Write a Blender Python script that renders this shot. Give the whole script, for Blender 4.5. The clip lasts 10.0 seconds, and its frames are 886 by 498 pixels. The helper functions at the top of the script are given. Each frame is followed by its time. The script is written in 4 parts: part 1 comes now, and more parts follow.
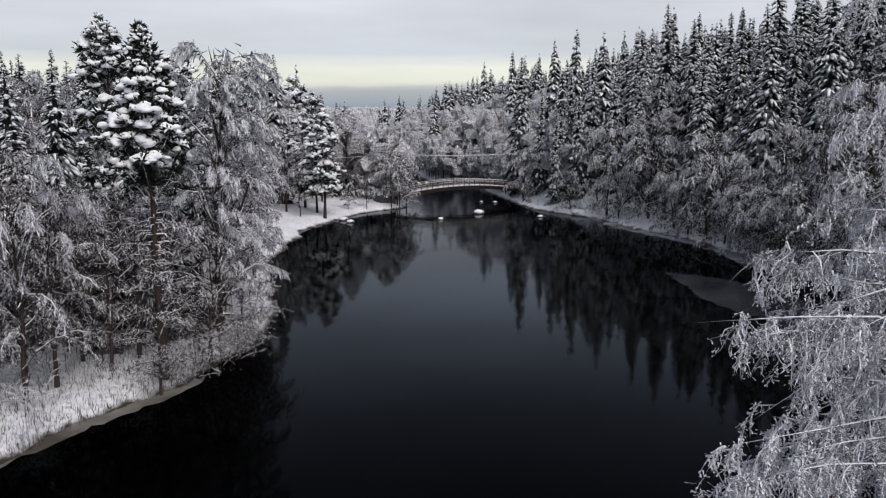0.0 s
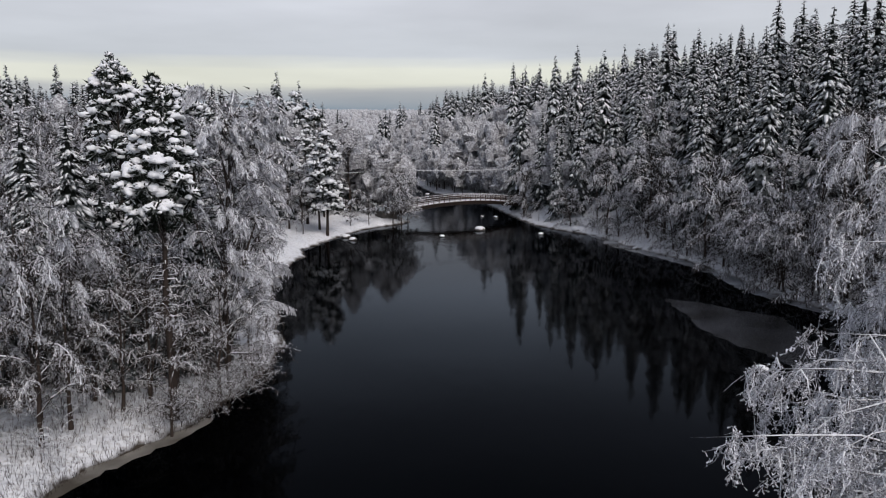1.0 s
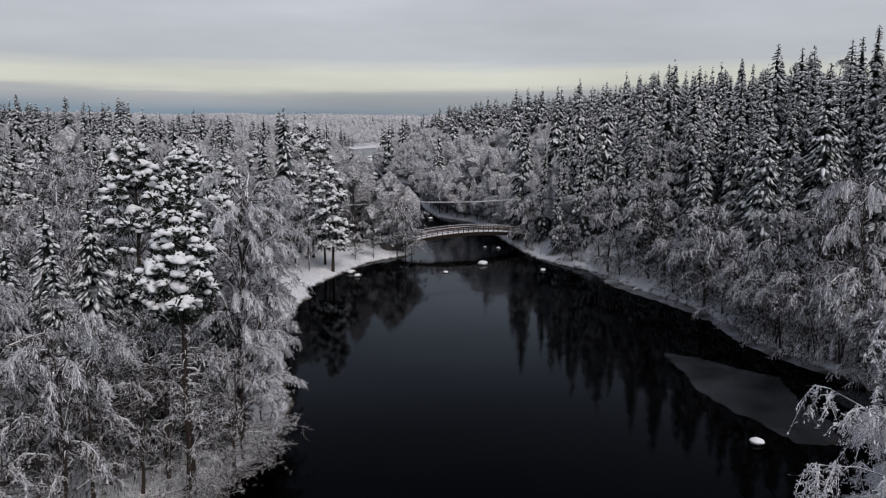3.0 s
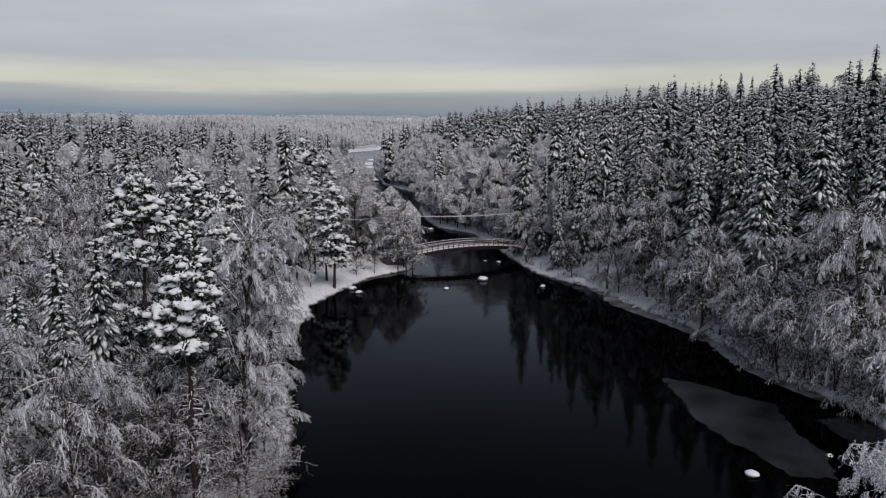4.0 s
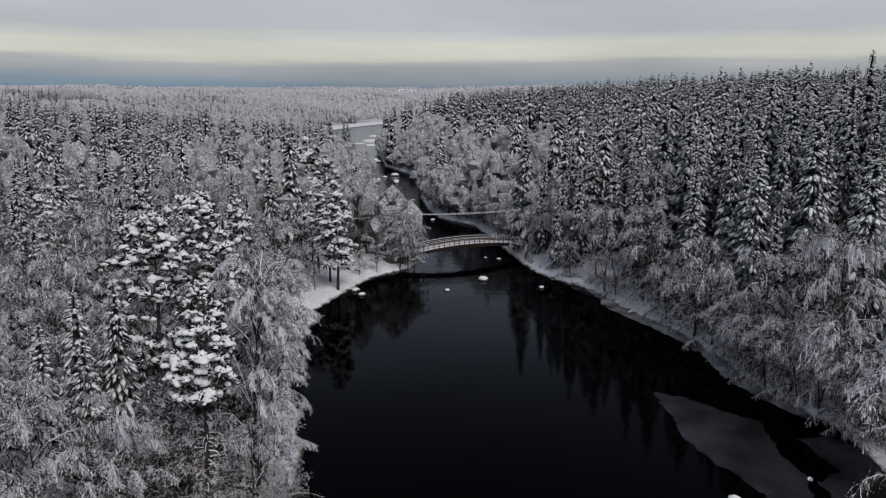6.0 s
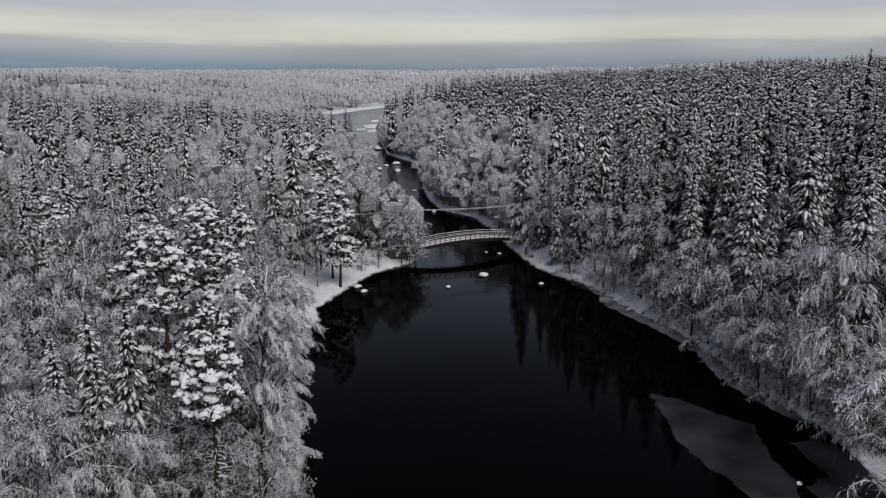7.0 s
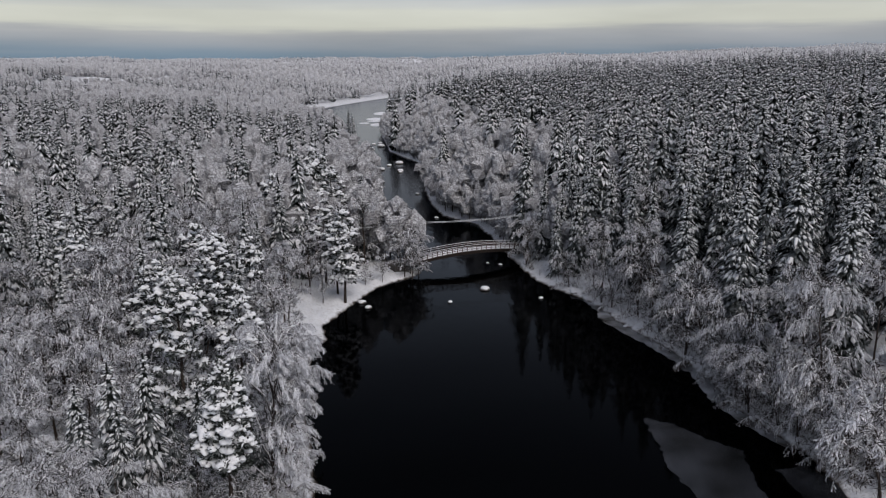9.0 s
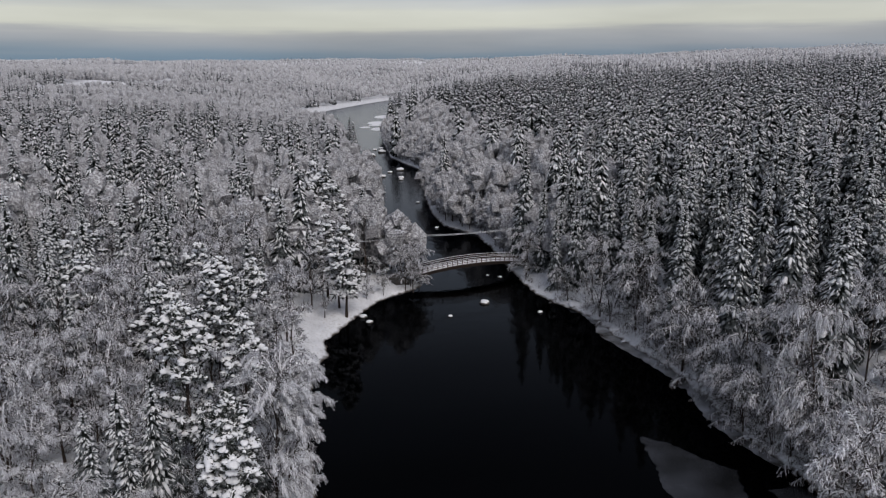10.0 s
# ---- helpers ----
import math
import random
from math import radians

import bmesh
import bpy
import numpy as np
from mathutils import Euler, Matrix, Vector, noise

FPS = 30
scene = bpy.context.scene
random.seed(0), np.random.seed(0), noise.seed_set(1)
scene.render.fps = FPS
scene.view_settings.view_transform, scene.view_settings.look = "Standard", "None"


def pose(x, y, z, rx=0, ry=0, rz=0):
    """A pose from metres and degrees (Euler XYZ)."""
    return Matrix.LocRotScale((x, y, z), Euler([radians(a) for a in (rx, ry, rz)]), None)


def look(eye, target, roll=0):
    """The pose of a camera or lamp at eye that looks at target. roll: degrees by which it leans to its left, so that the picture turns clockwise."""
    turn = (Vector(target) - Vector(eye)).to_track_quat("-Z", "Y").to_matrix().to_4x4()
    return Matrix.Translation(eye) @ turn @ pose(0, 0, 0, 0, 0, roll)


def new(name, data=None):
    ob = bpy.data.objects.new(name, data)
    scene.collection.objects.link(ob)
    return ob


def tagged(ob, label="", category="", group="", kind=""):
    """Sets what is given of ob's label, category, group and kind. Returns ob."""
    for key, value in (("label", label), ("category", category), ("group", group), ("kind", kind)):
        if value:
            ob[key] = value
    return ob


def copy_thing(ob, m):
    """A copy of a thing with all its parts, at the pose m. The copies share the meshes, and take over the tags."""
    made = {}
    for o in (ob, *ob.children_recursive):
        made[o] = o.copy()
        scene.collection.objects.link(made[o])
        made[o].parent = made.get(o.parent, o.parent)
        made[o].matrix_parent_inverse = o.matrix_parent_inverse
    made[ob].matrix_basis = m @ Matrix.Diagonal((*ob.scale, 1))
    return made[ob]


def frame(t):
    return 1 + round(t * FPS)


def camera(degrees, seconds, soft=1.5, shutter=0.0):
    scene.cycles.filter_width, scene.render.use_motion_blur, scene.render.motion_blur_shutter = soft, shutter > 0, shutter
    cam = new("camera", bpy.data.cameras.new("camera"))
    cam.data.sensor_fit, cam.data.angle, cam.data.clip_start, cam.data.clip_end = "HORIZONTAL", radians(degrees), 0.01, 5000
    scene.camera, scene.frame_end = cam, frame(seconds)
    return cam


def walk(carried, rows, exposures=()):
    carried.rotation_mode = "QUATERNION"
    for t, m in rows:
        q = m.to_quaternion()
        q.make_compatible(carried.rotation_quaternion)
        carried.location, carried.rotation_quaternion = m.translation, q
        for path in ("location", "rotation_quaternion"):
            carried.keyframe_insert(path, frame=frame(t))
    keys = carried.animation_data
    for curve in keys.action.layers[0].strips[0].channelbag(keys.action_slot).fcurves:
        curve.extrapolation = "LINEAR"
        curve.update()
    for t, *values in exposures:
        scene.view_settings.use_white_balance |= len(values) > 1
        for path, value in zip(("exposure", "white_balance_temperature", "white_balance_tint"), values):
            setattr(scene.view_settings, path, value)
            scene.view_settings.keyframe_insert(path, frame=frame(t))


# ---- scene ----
cam = camera(59.56, 10.0, soft=1.15)
# seconds, place, tilt, lean, heading: a slow climb over the river with the nose dipping
PATH = [
    (0.0, 0.07, 8.74, 14.56, 81.09, -0.35, -0.27),
    (0.5, -0.03, 8.41, 15.85, 81.15, -0.30, -0.33),
    (1.0, -0.19, 8.05, 17.17, 81.23, -0.20, -0.29),
    (1.5, -0.35, 7.72, 18.51, 81.33, -0.09, -0.26),
    (2.0, -0.47, 7.45, 19.90, 81.39, -0.00, -0.24),
    (2.5, -0.56, 7.18, 21.28, 81.46, 0.09, -0.22),
    (4.0, -0.65, 6.26, 25.36, 81.60, 0.20, -0.18),
    (4.5, -0.64, 5.89, 26.74, 81.58, 0.26, -0.14),
    (5.0, -0.60, 5.44, 28.13, 81.21, 0.26, -0.11),
    (5.5, -0.57, 4.92, 29.55, 80.33, 0.23, -0.08),
    (7.0, -0.41, 3.21, 33.75, 78.19, 0.13, 0.08),
    (7.5, -0.35, 2.65, 35.16, 77.74, 0.03, 0.16),
    (8.0, -0.28, 2.11, 36.56, 77.47, -0.05, 0.23),
    (8.5, -0.22, 1.59, 37.97, 77.29, -0.11, 0.27),
    (9.0, -0.15, 1.08, 39.41, 77.23, -0.18, 0.34),
    (9.5, -0.08, 0.54, 40.85, 77.24, -0.20, 0.39),
    (10.0, 0.00, 0.00, 42.28, 77.27, -0.25, 0.41),
]
walk(cam, [(t, pose(x, y, z, tilt, 0, head) @ pose(0, 0, 0, 0, 0, lean)) for t, x, y, z, tilt, lean, head in PATH],
     exposures=[(0, 0.47), (1, 0.33), (2.5, 0.13), (4.5, 0.0), (7.5, 0.05), (10, 0.05)])

# ---- world and light ----
world = bpy.data.worlds.new("winter_sky")
scene.world = world
world.use_nodes = True
wn, wl = world.node_tree.nodes, world.node_tree.links
wn.clear()
w_out = wn.new("ShaderNodeOutputWorld")
w_bg = wn.new("ShaderNodeBackground")
w_bg.inputs["Strength"].default_value = 1.0
sky = wn.new("ShaderNodeTexSky")
sky.sky_type = "NISHITA"
sky.sun_disc = False
sky.sun_elevation = radians(14)
sky.sun_rotation = radians(160)
sky_dim = wn.new("ShaderNodeVectorMath")
sky_dim.operation = "SCALE"
sky_dim.inputs["Scale"].default_value = 0.08
wl.new(sky.outputs[0], sky_dim.inputs[0])
tc = wn.new("ShaderNodeTexCoord")
sep = wn.new("ShaderNodeSeparateXYZ")
wl.new(tc.outputs["Generated"], sep.inputs[0])
# cloud deck: layers by height above the horizon, ragged by noise
stretch = wn.new("ShaderNodeMapping")
stretch.inputs["Scale"].default_value = (2.2, 2.2, 30.0)
wl.new(tc.outputs["Generated"], stretch.inputs[0])
ragged = wn.new("ShaderNodeTexNoise")
ragged.inputs["Scale"].default_value = 1.6
ragged.inputs["Detail"].default_value = 5.0
wl.new(stretch.outputs[0], ragged.inputs["Vector"])
wob = wn.new("ShaderNodeMath")
wob.operation = "MULTIPLY_ADD"
wob.inputs[1].default_value = 0.024
wl.new(ragged.outputs["Fac"], wob.inputs[0])
wl.new(sep.outputs["Z"], wob.inputs[2])
off = wn.new("ShaderNodeMath")
off.operation = "SUBTRACT"
off.inputs[1].default_value = 0.012
wl.new(wob.outputs[0], off.inputs[0])
ramp = wn.new("ShaderNodeValToRGB")
RAMP = [(0.000, (0.15, 0.225, 0.31)), (0.020, (0.14, 0.215, 0.30)), (0.036, (0.27, 0.30, 0.35)), (0.050, (0.36, 0.37, 0.40)),
        (0.056, (0.585, 0.59, 0.53)), (0.074, (0.60, 0.605, 0.55)), (0.090, (0.46, 0.48, 0.525)), (0.16, (0.505, 0.515, 0.565)),
        (0.21, (0.61, 0.67, 0.79)), (0.27, (0.49, 0.55, 0.67)), (0.36, (0.275, 0.30, 0.38)), (0.48, (0.18, 0.195, 0.25)), (0.70, (0.29, 0.31, 0.39)), (1.0, (0.36, 0.38, 0.46))]
els = ramp.color_ramp.elements
while len(els) < len(RAMP):
    els.new(0.5)
for e, (p, c) in zip(els, RAMP):
    e.position, e.color = p, (*c, 1)
wl.new(off.outputs[0], ramp.inputs[0])
puff = wn.new("ShaderNodeMapping")
puff.inputs["Scale"].default_value = (1.5, 1.5, 9.0)
wl.new(tc.outputs["Generated"], puff.inputs[0])
cloud = wn.new("ShaderNodeTexNoise")
cloud.inputs["Scale"].default_value = 2.0
cloud.inputs["Detail"].default_value = 6.0
wl.new(puff.outputs[0], cloud.inputs["Vector"])
cl = wn.new("ShaderNodeMapRange")
cl.inputs["From Min"].default_value, cl.inputs["From Max"].default_value = 0.3, 0.7
cl.inputs["To Min"].default_value, cl.inputs["To Max"].default_value = 0.89, 1.11
wl.new(cloud.outputs["Fac"], cl.inputs["Value"])
veil = wn.new("ShaderNodeVectorMath")
veil.operation = "SCALE"
wl.new(ramp.outputs[0], veil.inputs[0])
wl.new(cl.outputs[0], veil.inputs["Scale"])
mix = wn.new("ShaderNodeMix")
mix.data_type = "RGBA"
mix.inputs["Factor"].default_value = 0.92
wl.new(sky_dim.outputs[0], mix.inputs["A"])
wl.new(veil.outputs[0], mix.inputs["B"])
wl.new(mix.outputs["Result"], w_bg.inputs["Color"])
wl.new(w_bg.outputs[0], w_out.inputs[0])

sun = new("sun", bpy.data.lights.new("sun", "SUN"))
sun.data.energy, sun.data.angle, sun.data.color = 1.85, radians(35), (1.0, 0.93, 0.90)
sun.matrix_world = look((26, -50, 56), (0, 0, 0))


# ---- materials ----
def material(name, rough=0.8, spec=0.3):
    m = bpy.data.materials.new(name)
    m.use_nodes = True
    b = m.node_tree.nodes["Principled BSDF"]
    b.inputs["Roughness"].default_value = rough
    b.inputs["Specular IOR Level"].default_value = spec
    return m, m.node_tree.nodes, m.node_tree.links, b


def noise_fac(n, l, scale, detail=4.0, lo=0.3, hi=0.7, coord="Object"):
    t = n.new("ShaderNodeTexCoord")
    x = n.new("ShaderNodeTexNoise")
    x.inputs["Scale"].default_value, x.inputs["Detail"].default_value = scale, detail
    l.new(t.outputs[coord], x.inputs["Vector"])
    r = n.new("ShaderNodeMapRange")
    r.inputs["From Min"].default_value, r.inputs["From Max"].default_value = lo, hi
    l.new(x.outputs["Fac"], r.inputs["Value"])
    return r.outputs[0]


def blend(n, l, fac, a, b):
    x = n.new("ShaderNodeMix")
    x.data_type = "RGBA"
    for key, v in (("Factor", fac), ("A", a), ("B", b)):
        if isinstance(v, tuple):
            x.inputs[key].default_value = (*v, 1)
        elif isinstance(v, float):
            x.inputs[key].default_value = v
        else:
            l.new(v, x.inputs[key])
    return x.outputs["Result"]


def bump(n, l, b, fac, strength, dist):
    u = n.new("ShaderNodeBump")
    u.inputs["Strength"].default_value, u.inputs["Distance"].default_value = strength, dist
    l.new(fac, u.inputs["Height"])
    l.new(u.outputs[0], b.inputs["Normal"])


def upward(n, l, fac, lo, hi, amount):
    """How far a surface faces up, made ragged by fac: where snow lies, and where undersides stay dark."""
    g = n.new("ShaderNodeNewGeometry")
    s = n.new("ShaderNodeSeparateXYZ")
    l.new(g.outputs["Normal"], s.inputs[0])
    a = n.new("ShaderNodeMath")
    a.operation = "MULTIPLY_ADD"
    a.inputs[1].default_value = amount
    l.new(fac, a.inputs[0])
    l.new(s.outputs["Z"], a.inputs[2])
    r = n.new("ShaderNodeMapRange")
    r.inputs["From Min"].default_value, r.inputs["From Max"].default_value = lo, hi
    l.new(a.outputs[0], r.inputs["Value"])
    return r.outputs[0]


def snow_material():
    m, n, l, b = material("snow", 0.75, 0.2)
    f = noise_fac(n, l, 1.3, 6)
    c = blend(n, l, f, (0.72, 0.735, 0.76), (0.84, 0.845, 0.86))
    l.new(c, b.inputs["Base Color"])
    bump(n, l, b, noise_fac(n, l, 9.0, 6), 0.5, 0.05)
    return m


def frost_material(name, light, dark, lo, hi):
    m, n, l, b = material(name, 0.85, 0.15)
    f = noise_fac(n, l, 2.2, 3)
    # faces turned down take the dark tone
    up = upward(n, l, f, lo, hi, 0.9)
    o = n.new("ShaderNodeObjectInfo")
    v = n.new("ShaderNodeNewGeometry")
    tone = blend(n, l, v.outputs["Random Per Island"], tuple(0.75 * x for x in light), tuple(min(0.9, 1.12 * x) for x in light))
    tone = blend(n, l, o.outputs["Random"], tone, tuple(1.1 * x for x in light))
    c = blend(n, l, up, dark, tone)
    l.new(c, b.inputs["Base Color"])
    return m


def canopy_material(name, scale, light, mid, dark, lo, hi):
    """Masses of fine twigs: frost over a weave of dark wood, snowier on top, undersides painted dark as crown shade."""
    m, n, l, b = material(name, 0.9, 0.1)
    up = upward(n, l, noise_fac(n, l, 0.35 * scale, 3), lo, hi, 0.9)
    v = n.new("ShaderNodeNewGeometry")
    tone = blend(n, l, v.outputs["Random Per Island"], tuple(0.8 * x for x in light), light)
    weave = noise_fac(n, l, scale, 4, 0.36, 0.58)
    c = blend(n, l, weave, mid, tone)
    l.new(blend(n, l, up, dark, c), b.inputs["Base Color"])
    bump(n, l, b, weave, 1.0, 1.0 / scale)
    return m


def bark_material(name, a, c0, snow_lo, snow_hi, scale=6.0):
    m, n, l, b = material(name, 0.9, 0.2)
    t = n.new("ShaderNodeTexCoord")
    mp = n.new("ShaderNodeMapping")
    mp.inputs["Scale"].default_value = (1.0, 1.0, 0.25)
    l.new(t.outputs["Object"], mp.inputs[0])
    x = n.new("ShaderNodeTexNoise")
    x.inputs["Scale"].default_value, x.inputs["Detail"].default_value = scale, 6
    l.new(mp.outputs[0], x.inputs["Vector"])
    bark = blend(n, l, x.outputs["Fac"], a, c0)
    up = upward(n, l, noise_fac(n, l, 3.0, 4), snow_lo, snow_hi, 0.6)
    l.new(blend(n, l, up, bark, (0.78, 0.79, 0.81)), b.inputs["Base Color"])
    bump(n, l, b, x.outputs["Fac"], 0.8, 0.04)
    return m


SNOW = snow_material()
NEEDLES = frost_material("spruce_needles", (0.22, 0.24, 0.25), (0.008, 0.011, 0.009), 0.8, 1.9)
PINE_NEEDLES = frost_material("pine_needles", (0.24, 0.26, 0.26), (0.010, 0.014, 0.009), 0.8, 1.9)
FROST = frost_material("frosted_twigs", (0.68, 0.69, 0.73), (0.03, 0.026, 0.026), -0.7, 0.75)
# frosted far crowns, dark tones raised in place of distance haze
HAZY_FROST = canopy_material("hazy_frosted_canopy", 2.6, (0.74, 0.745, 0.77), (0.36, 0.355, 0.37), (0.20, 0.195, 0.205), -0.7, 0.7)
# bark darkened to act as shade inside crowns; alder wood uses it too
SHADE_BARK = bark_material("shade_bark", (0.016, 0.013, 0.012), (0.05, 0.043, 0.04), 0.95, 1.35)
# far needles: some frost, with distance haze worked into the lifted tones
HAZY_NEEDLES = frost_material("hazy_frosted_needles", (0.22, 0.23, 0.24), (0.03, 0.034, 0.035), 0.1, 1.4)
BARK = bark_material("dark_bark", (0.022, 0.017, 0.014), (0.075, 0.055, 0.045), 1.05, 1.25)
PINE_BARK = bark_material("pine_bark", (0.018, 0.014, 0.012), (0.055, 0.041, 0.034), 1.05, 1.3, 4.0)
BRANCH = bark_material("snowy_branch", (0.02, 0.016, 0.014), (0.07, 0.055, 0.05), 0.35, 0.75)


def ground_material():
    m, n, l, b = material("snowy_ground", 0.8, 0.2)
    f = noise_fac(n, l, 0.35, 8)
    fine = noise_fac(n, l, 3.5, 6, 0.52, 0.72)
    c = blend(n, l, f, (0.66, 0.675, 0.70), (0.80, 0.81, 0.83))
    c = blend(n, l, fine, c, (0.42, 0.40, 0.38))
    # wet sand and dead sedge where the bank meets the water
    g = n.new("ShaderNodeNewGeometry")
    s = n.new("ShaderNodeSeparateXYZ")
    l.new(g.outputs["Position"], s.inputs[0])
    a = n.new("ShaderNodeMath")
    a.operation = "MULTIPLY_ADD"
    a.inputs[1].default_value = -0.25
    l.new(noise_fac(n, l, 0.8, 5), a.inputs[0])
    l.new(s.outputs["Z"], a.inputs[2])
    r = n.new("ShaderNodeMapRange")
    r.inputs["From Min"].default_value, r.inputs["From Max"].default_value = -0.1, 0.16
    l.new(a.outputs[0], r.inputs["Value"])
    c = blend(n, l, r.outputs[0], (0.045, 0.035, 0.025), c)
    l.new(c, b.inputs["Base Color"])
    bump(n, l, b, noise_fac(n, l, 1.5, 8), 0.6, 0.25)
    return m


def water_material():
    m, n, l, b = material("river_water", 0.5, 0.0)
    b.inputs["Base Color"].default_value = (0.0002, 0.00025, 0.0003, 1)
    t = n.new("ShaderNodeTexCoord")
    mp = n.new("ShaderNodeMapping")
    mp.inputs["Scale"].default_value = (1.0, 0.45, 1.0)
    l.new(t.outputs["Object"], mp.inputs[0])
    x = n.new("ShaderNodeTexNoise")
    x.inputs["Scale"].default_value, x.inputs["Detail"].default_value = 0.9, 4
    l.new(mp.outputs[0], x.inputs["Vector"])
    s = n.new("ShaderNodeSeparateXYZ")
    l.new(t.outputs["Object"], s.inputs[0])
    r = n.new("ShaderNodeMapRange")
    r.inputs["From Min"].default_value, r.inputs["From Max"].default_value = 105.0, 205.0
    r.inputs["To Min"].default_value, r.inputs["To Max"].default_value = 1.1, 10.0
    l.new(s.outputs["Y"], r.inputs["Value"])
    k = n.new("ShaderNodeMath")
    k.operation = "MULTIPLY"
    l.new(x.outputs["Fac"], k.inputs[0])
    l.new(r.outputs[0], k.inputs[1])
    bp = n.new("ShaderNodeBump")
    bp.inputs["Strength"].default_value, bp.inputs["Distance"].default_value = 0.3, 0.03
    l.new(k.outputs[0], bp.inputs["Height"])
    # peaty water mirrors only at low angles
    fr = n.new("ShaderNodeFresnel")
    fr.inputs["IOR"].default_value = 1.068
    gl = n.new("ShaderNodeBsdfGlossy")
    gl.inputs["Roughness"].default_value = 0.05
    gl.inputs["Color"].default_value = (0.90, 0.94, 1.0, 1)
    l.new(bp.outputs[0], gl.inputs["Normal"])
    mx = n.new("ShaderNodeMixShader")
    l.new(fr.outputs[0], mx.inputs["Fac"])
    l.new(b.outputs[0], mx.inputs[1])
    l.new(gl.outputs[0], mx.inputs[2])
    o = next(q for q in n if q.type == "OUTPUT_MATERIAL")
    l.new(mx.outputs[0], o.inputs["Surface"])
    return m


def ice_material(name, a, c0):
    m, n, l, b = material(name, 0.22, 0.3)
    f = noise_fac(n, l, 0.25, 7, 0.35, 0.68)
    l.new(blend(n, l, f, a, c0), b.inputs["Base Color"])
    bump(n, l, b, noise_fac(n, l, 2.0, 4), 0.15, 0.02)
    return m


def stone_material():
    m, n, l, b = material("wet_stone", 0.6, 0.4)
    l.new(blend(n, l, noise_fac(n, l, 4.0, 6), (0.03, 0.028, 0.026), (0.12, 0.11, 0.10)), b.inputs["Base Color"])
    bump(n, l, b, noise_fac(n, l, 7.0, 6), 0.6, 0.05)
    return m


GROUND, WATER, STONE = ground_material(), water_material(), stone_material()
ICE = ice_material("grey_ice", (0.005, 0.0055, 0.006), (0.025, 0.027, 0.032))
SHELF = ice_material("snowy_ice", (0.06, 0.058, 0.055), (0.42, 0.44, 0.47))
BROWN_ICE = ice_material("brown_ice", (0.07, 0.062, 0.05), (0.26, 0.245, 0.22))
BEAM = bark_material("dark_timber", (0.012, 0.009, 0.008), (0.035, 0.026, 0.022), 0.8, 1.1, 3.0)
TIMBER = bark_material("weathered_timber", (0.05, 0.035, 0.03), (0.12, 0.085, 0.07), 0.7, 0.95, 3.0)
CABLE, _, _, cable_b = material("frosted_cable", 0.7)
cable_b.inputs["Base Color"].default_value = (0.55, 0.56, 0.58, 1)


# ---- mesh tools ----
rng = np.random.default_rng(7)


def mesh_of(name, chunks, materials, smooth=False):
    """One mesh from (verts, tris, slot) chunks."""
    vs, fs, ms, base = [], [], [], 0
    for v, f, slot in chunks:
        v, f = v.reshape(-1, 3), f.reshape(-1, 3)
        vs.append(v)
        fs.append(f + base)
        ms.append(np.full(len(f), slot, dtype=np.int32))
        base += len(v)
    v, f, mi = np.concatenate(vs), np.concatenate(fs).astype(np.int32), np.concatenate(ms)
    me = bpy.data.meshes.new(name)
    me.vertices.add(len(v))
    me.vertices.foreach_set("co", v.astype(np.float32).ravel())
    me.loops.add(3 * len(f))
    me.loops.foreach_set("vertex_index", f.ravel())
    me.polygons.add(len(f))
    me.polygons.foreach_set("loop_start", np.arange(0, 3 * len(f), 3, dtype=np.int32))
    me.polygons.foreach_set("material_index", mi)
    me.polygons.foreach_set("use_smooth", np.full(len(f), smooth))
    for m in materials:
        me.materials.append(m)
    me.update(calc_edges=True)
    return me


def part(name, chunks, mat, parent, label="", smooth=False, kind=""):
    ob = new(name, mesh_of(name, [(v, f, 0) for v, f in chunks], [mat], smooth))
    ob.parent = parent
    return tagged(ob, label, kind=kind)


def unit(v):
    return v / np.maximum(np.linalg.norm(v, axis=-1, keepdims=True), 1e-9)


def tubes(p, w, h=None, sides=3):
    """Tapered tubes along n polylines p (n, k, 3) with half-widths w and half-heights h (n, k); each ends in a point."""
    n, k, _ = p.shape
    h = w if h is None else h
    t = unit(np.gradient(p, axis=1))
    up = np.zeros_like(t)
    up[..., 2] = 1
    up[np.abs(t[..., 2]) > 0.95] = (1, 0.2, 0)
    side = unit(np.cross(t, up))
    top = np.cross(side, t)
    a = 2 * np.pi * (np.arange(sides) + 0.25) / sides
    ring = p[:, :-1, None] + side[:, :-1, None] * (np.cos(a)[:, None] * w[:, :-1, None, None]) + top[:, :-1, None] * (np.sin(a)[:, None] * h[:, :-1, None, None])
    v = np.concatenate([ring.reshape(n, -1, 3), p[:, -1:]], axis=1)
    f, m = [], (k - 1) * sides
    for j in range(k - 1):
        for i in range(sides):
            i2 = (i + 1) % sides
            if j < k - 2:
                f += [(j * sides + i, j * sides + i2, (j + 1) * sides + i2), (j * sides + i, (j + 1) * sides + i2, (j + 1) * sides + i)]
            else:
                f.append((j * sides + i, j * sides + i2, m))
    f = np.array(f)[None] + (np.arange(n) * (m + 1))[:, None, None]
    return v.reshape(-1, 3), f.reshape(-1, 3)


def ball(sub):
    bm = bmesh.new()
    bmesh.ops.create_icosphere(bm, subdivisions=sub, radius=1)
    v = np.array([q.co[:] for q in bm.verts])
    f = np.array([[q.index for q in t.verts] for t in bm.faces])
    bm.free()
    return v, f


BALL1, BALL2, BALL3 = ball(1), ball(2), ball(3)


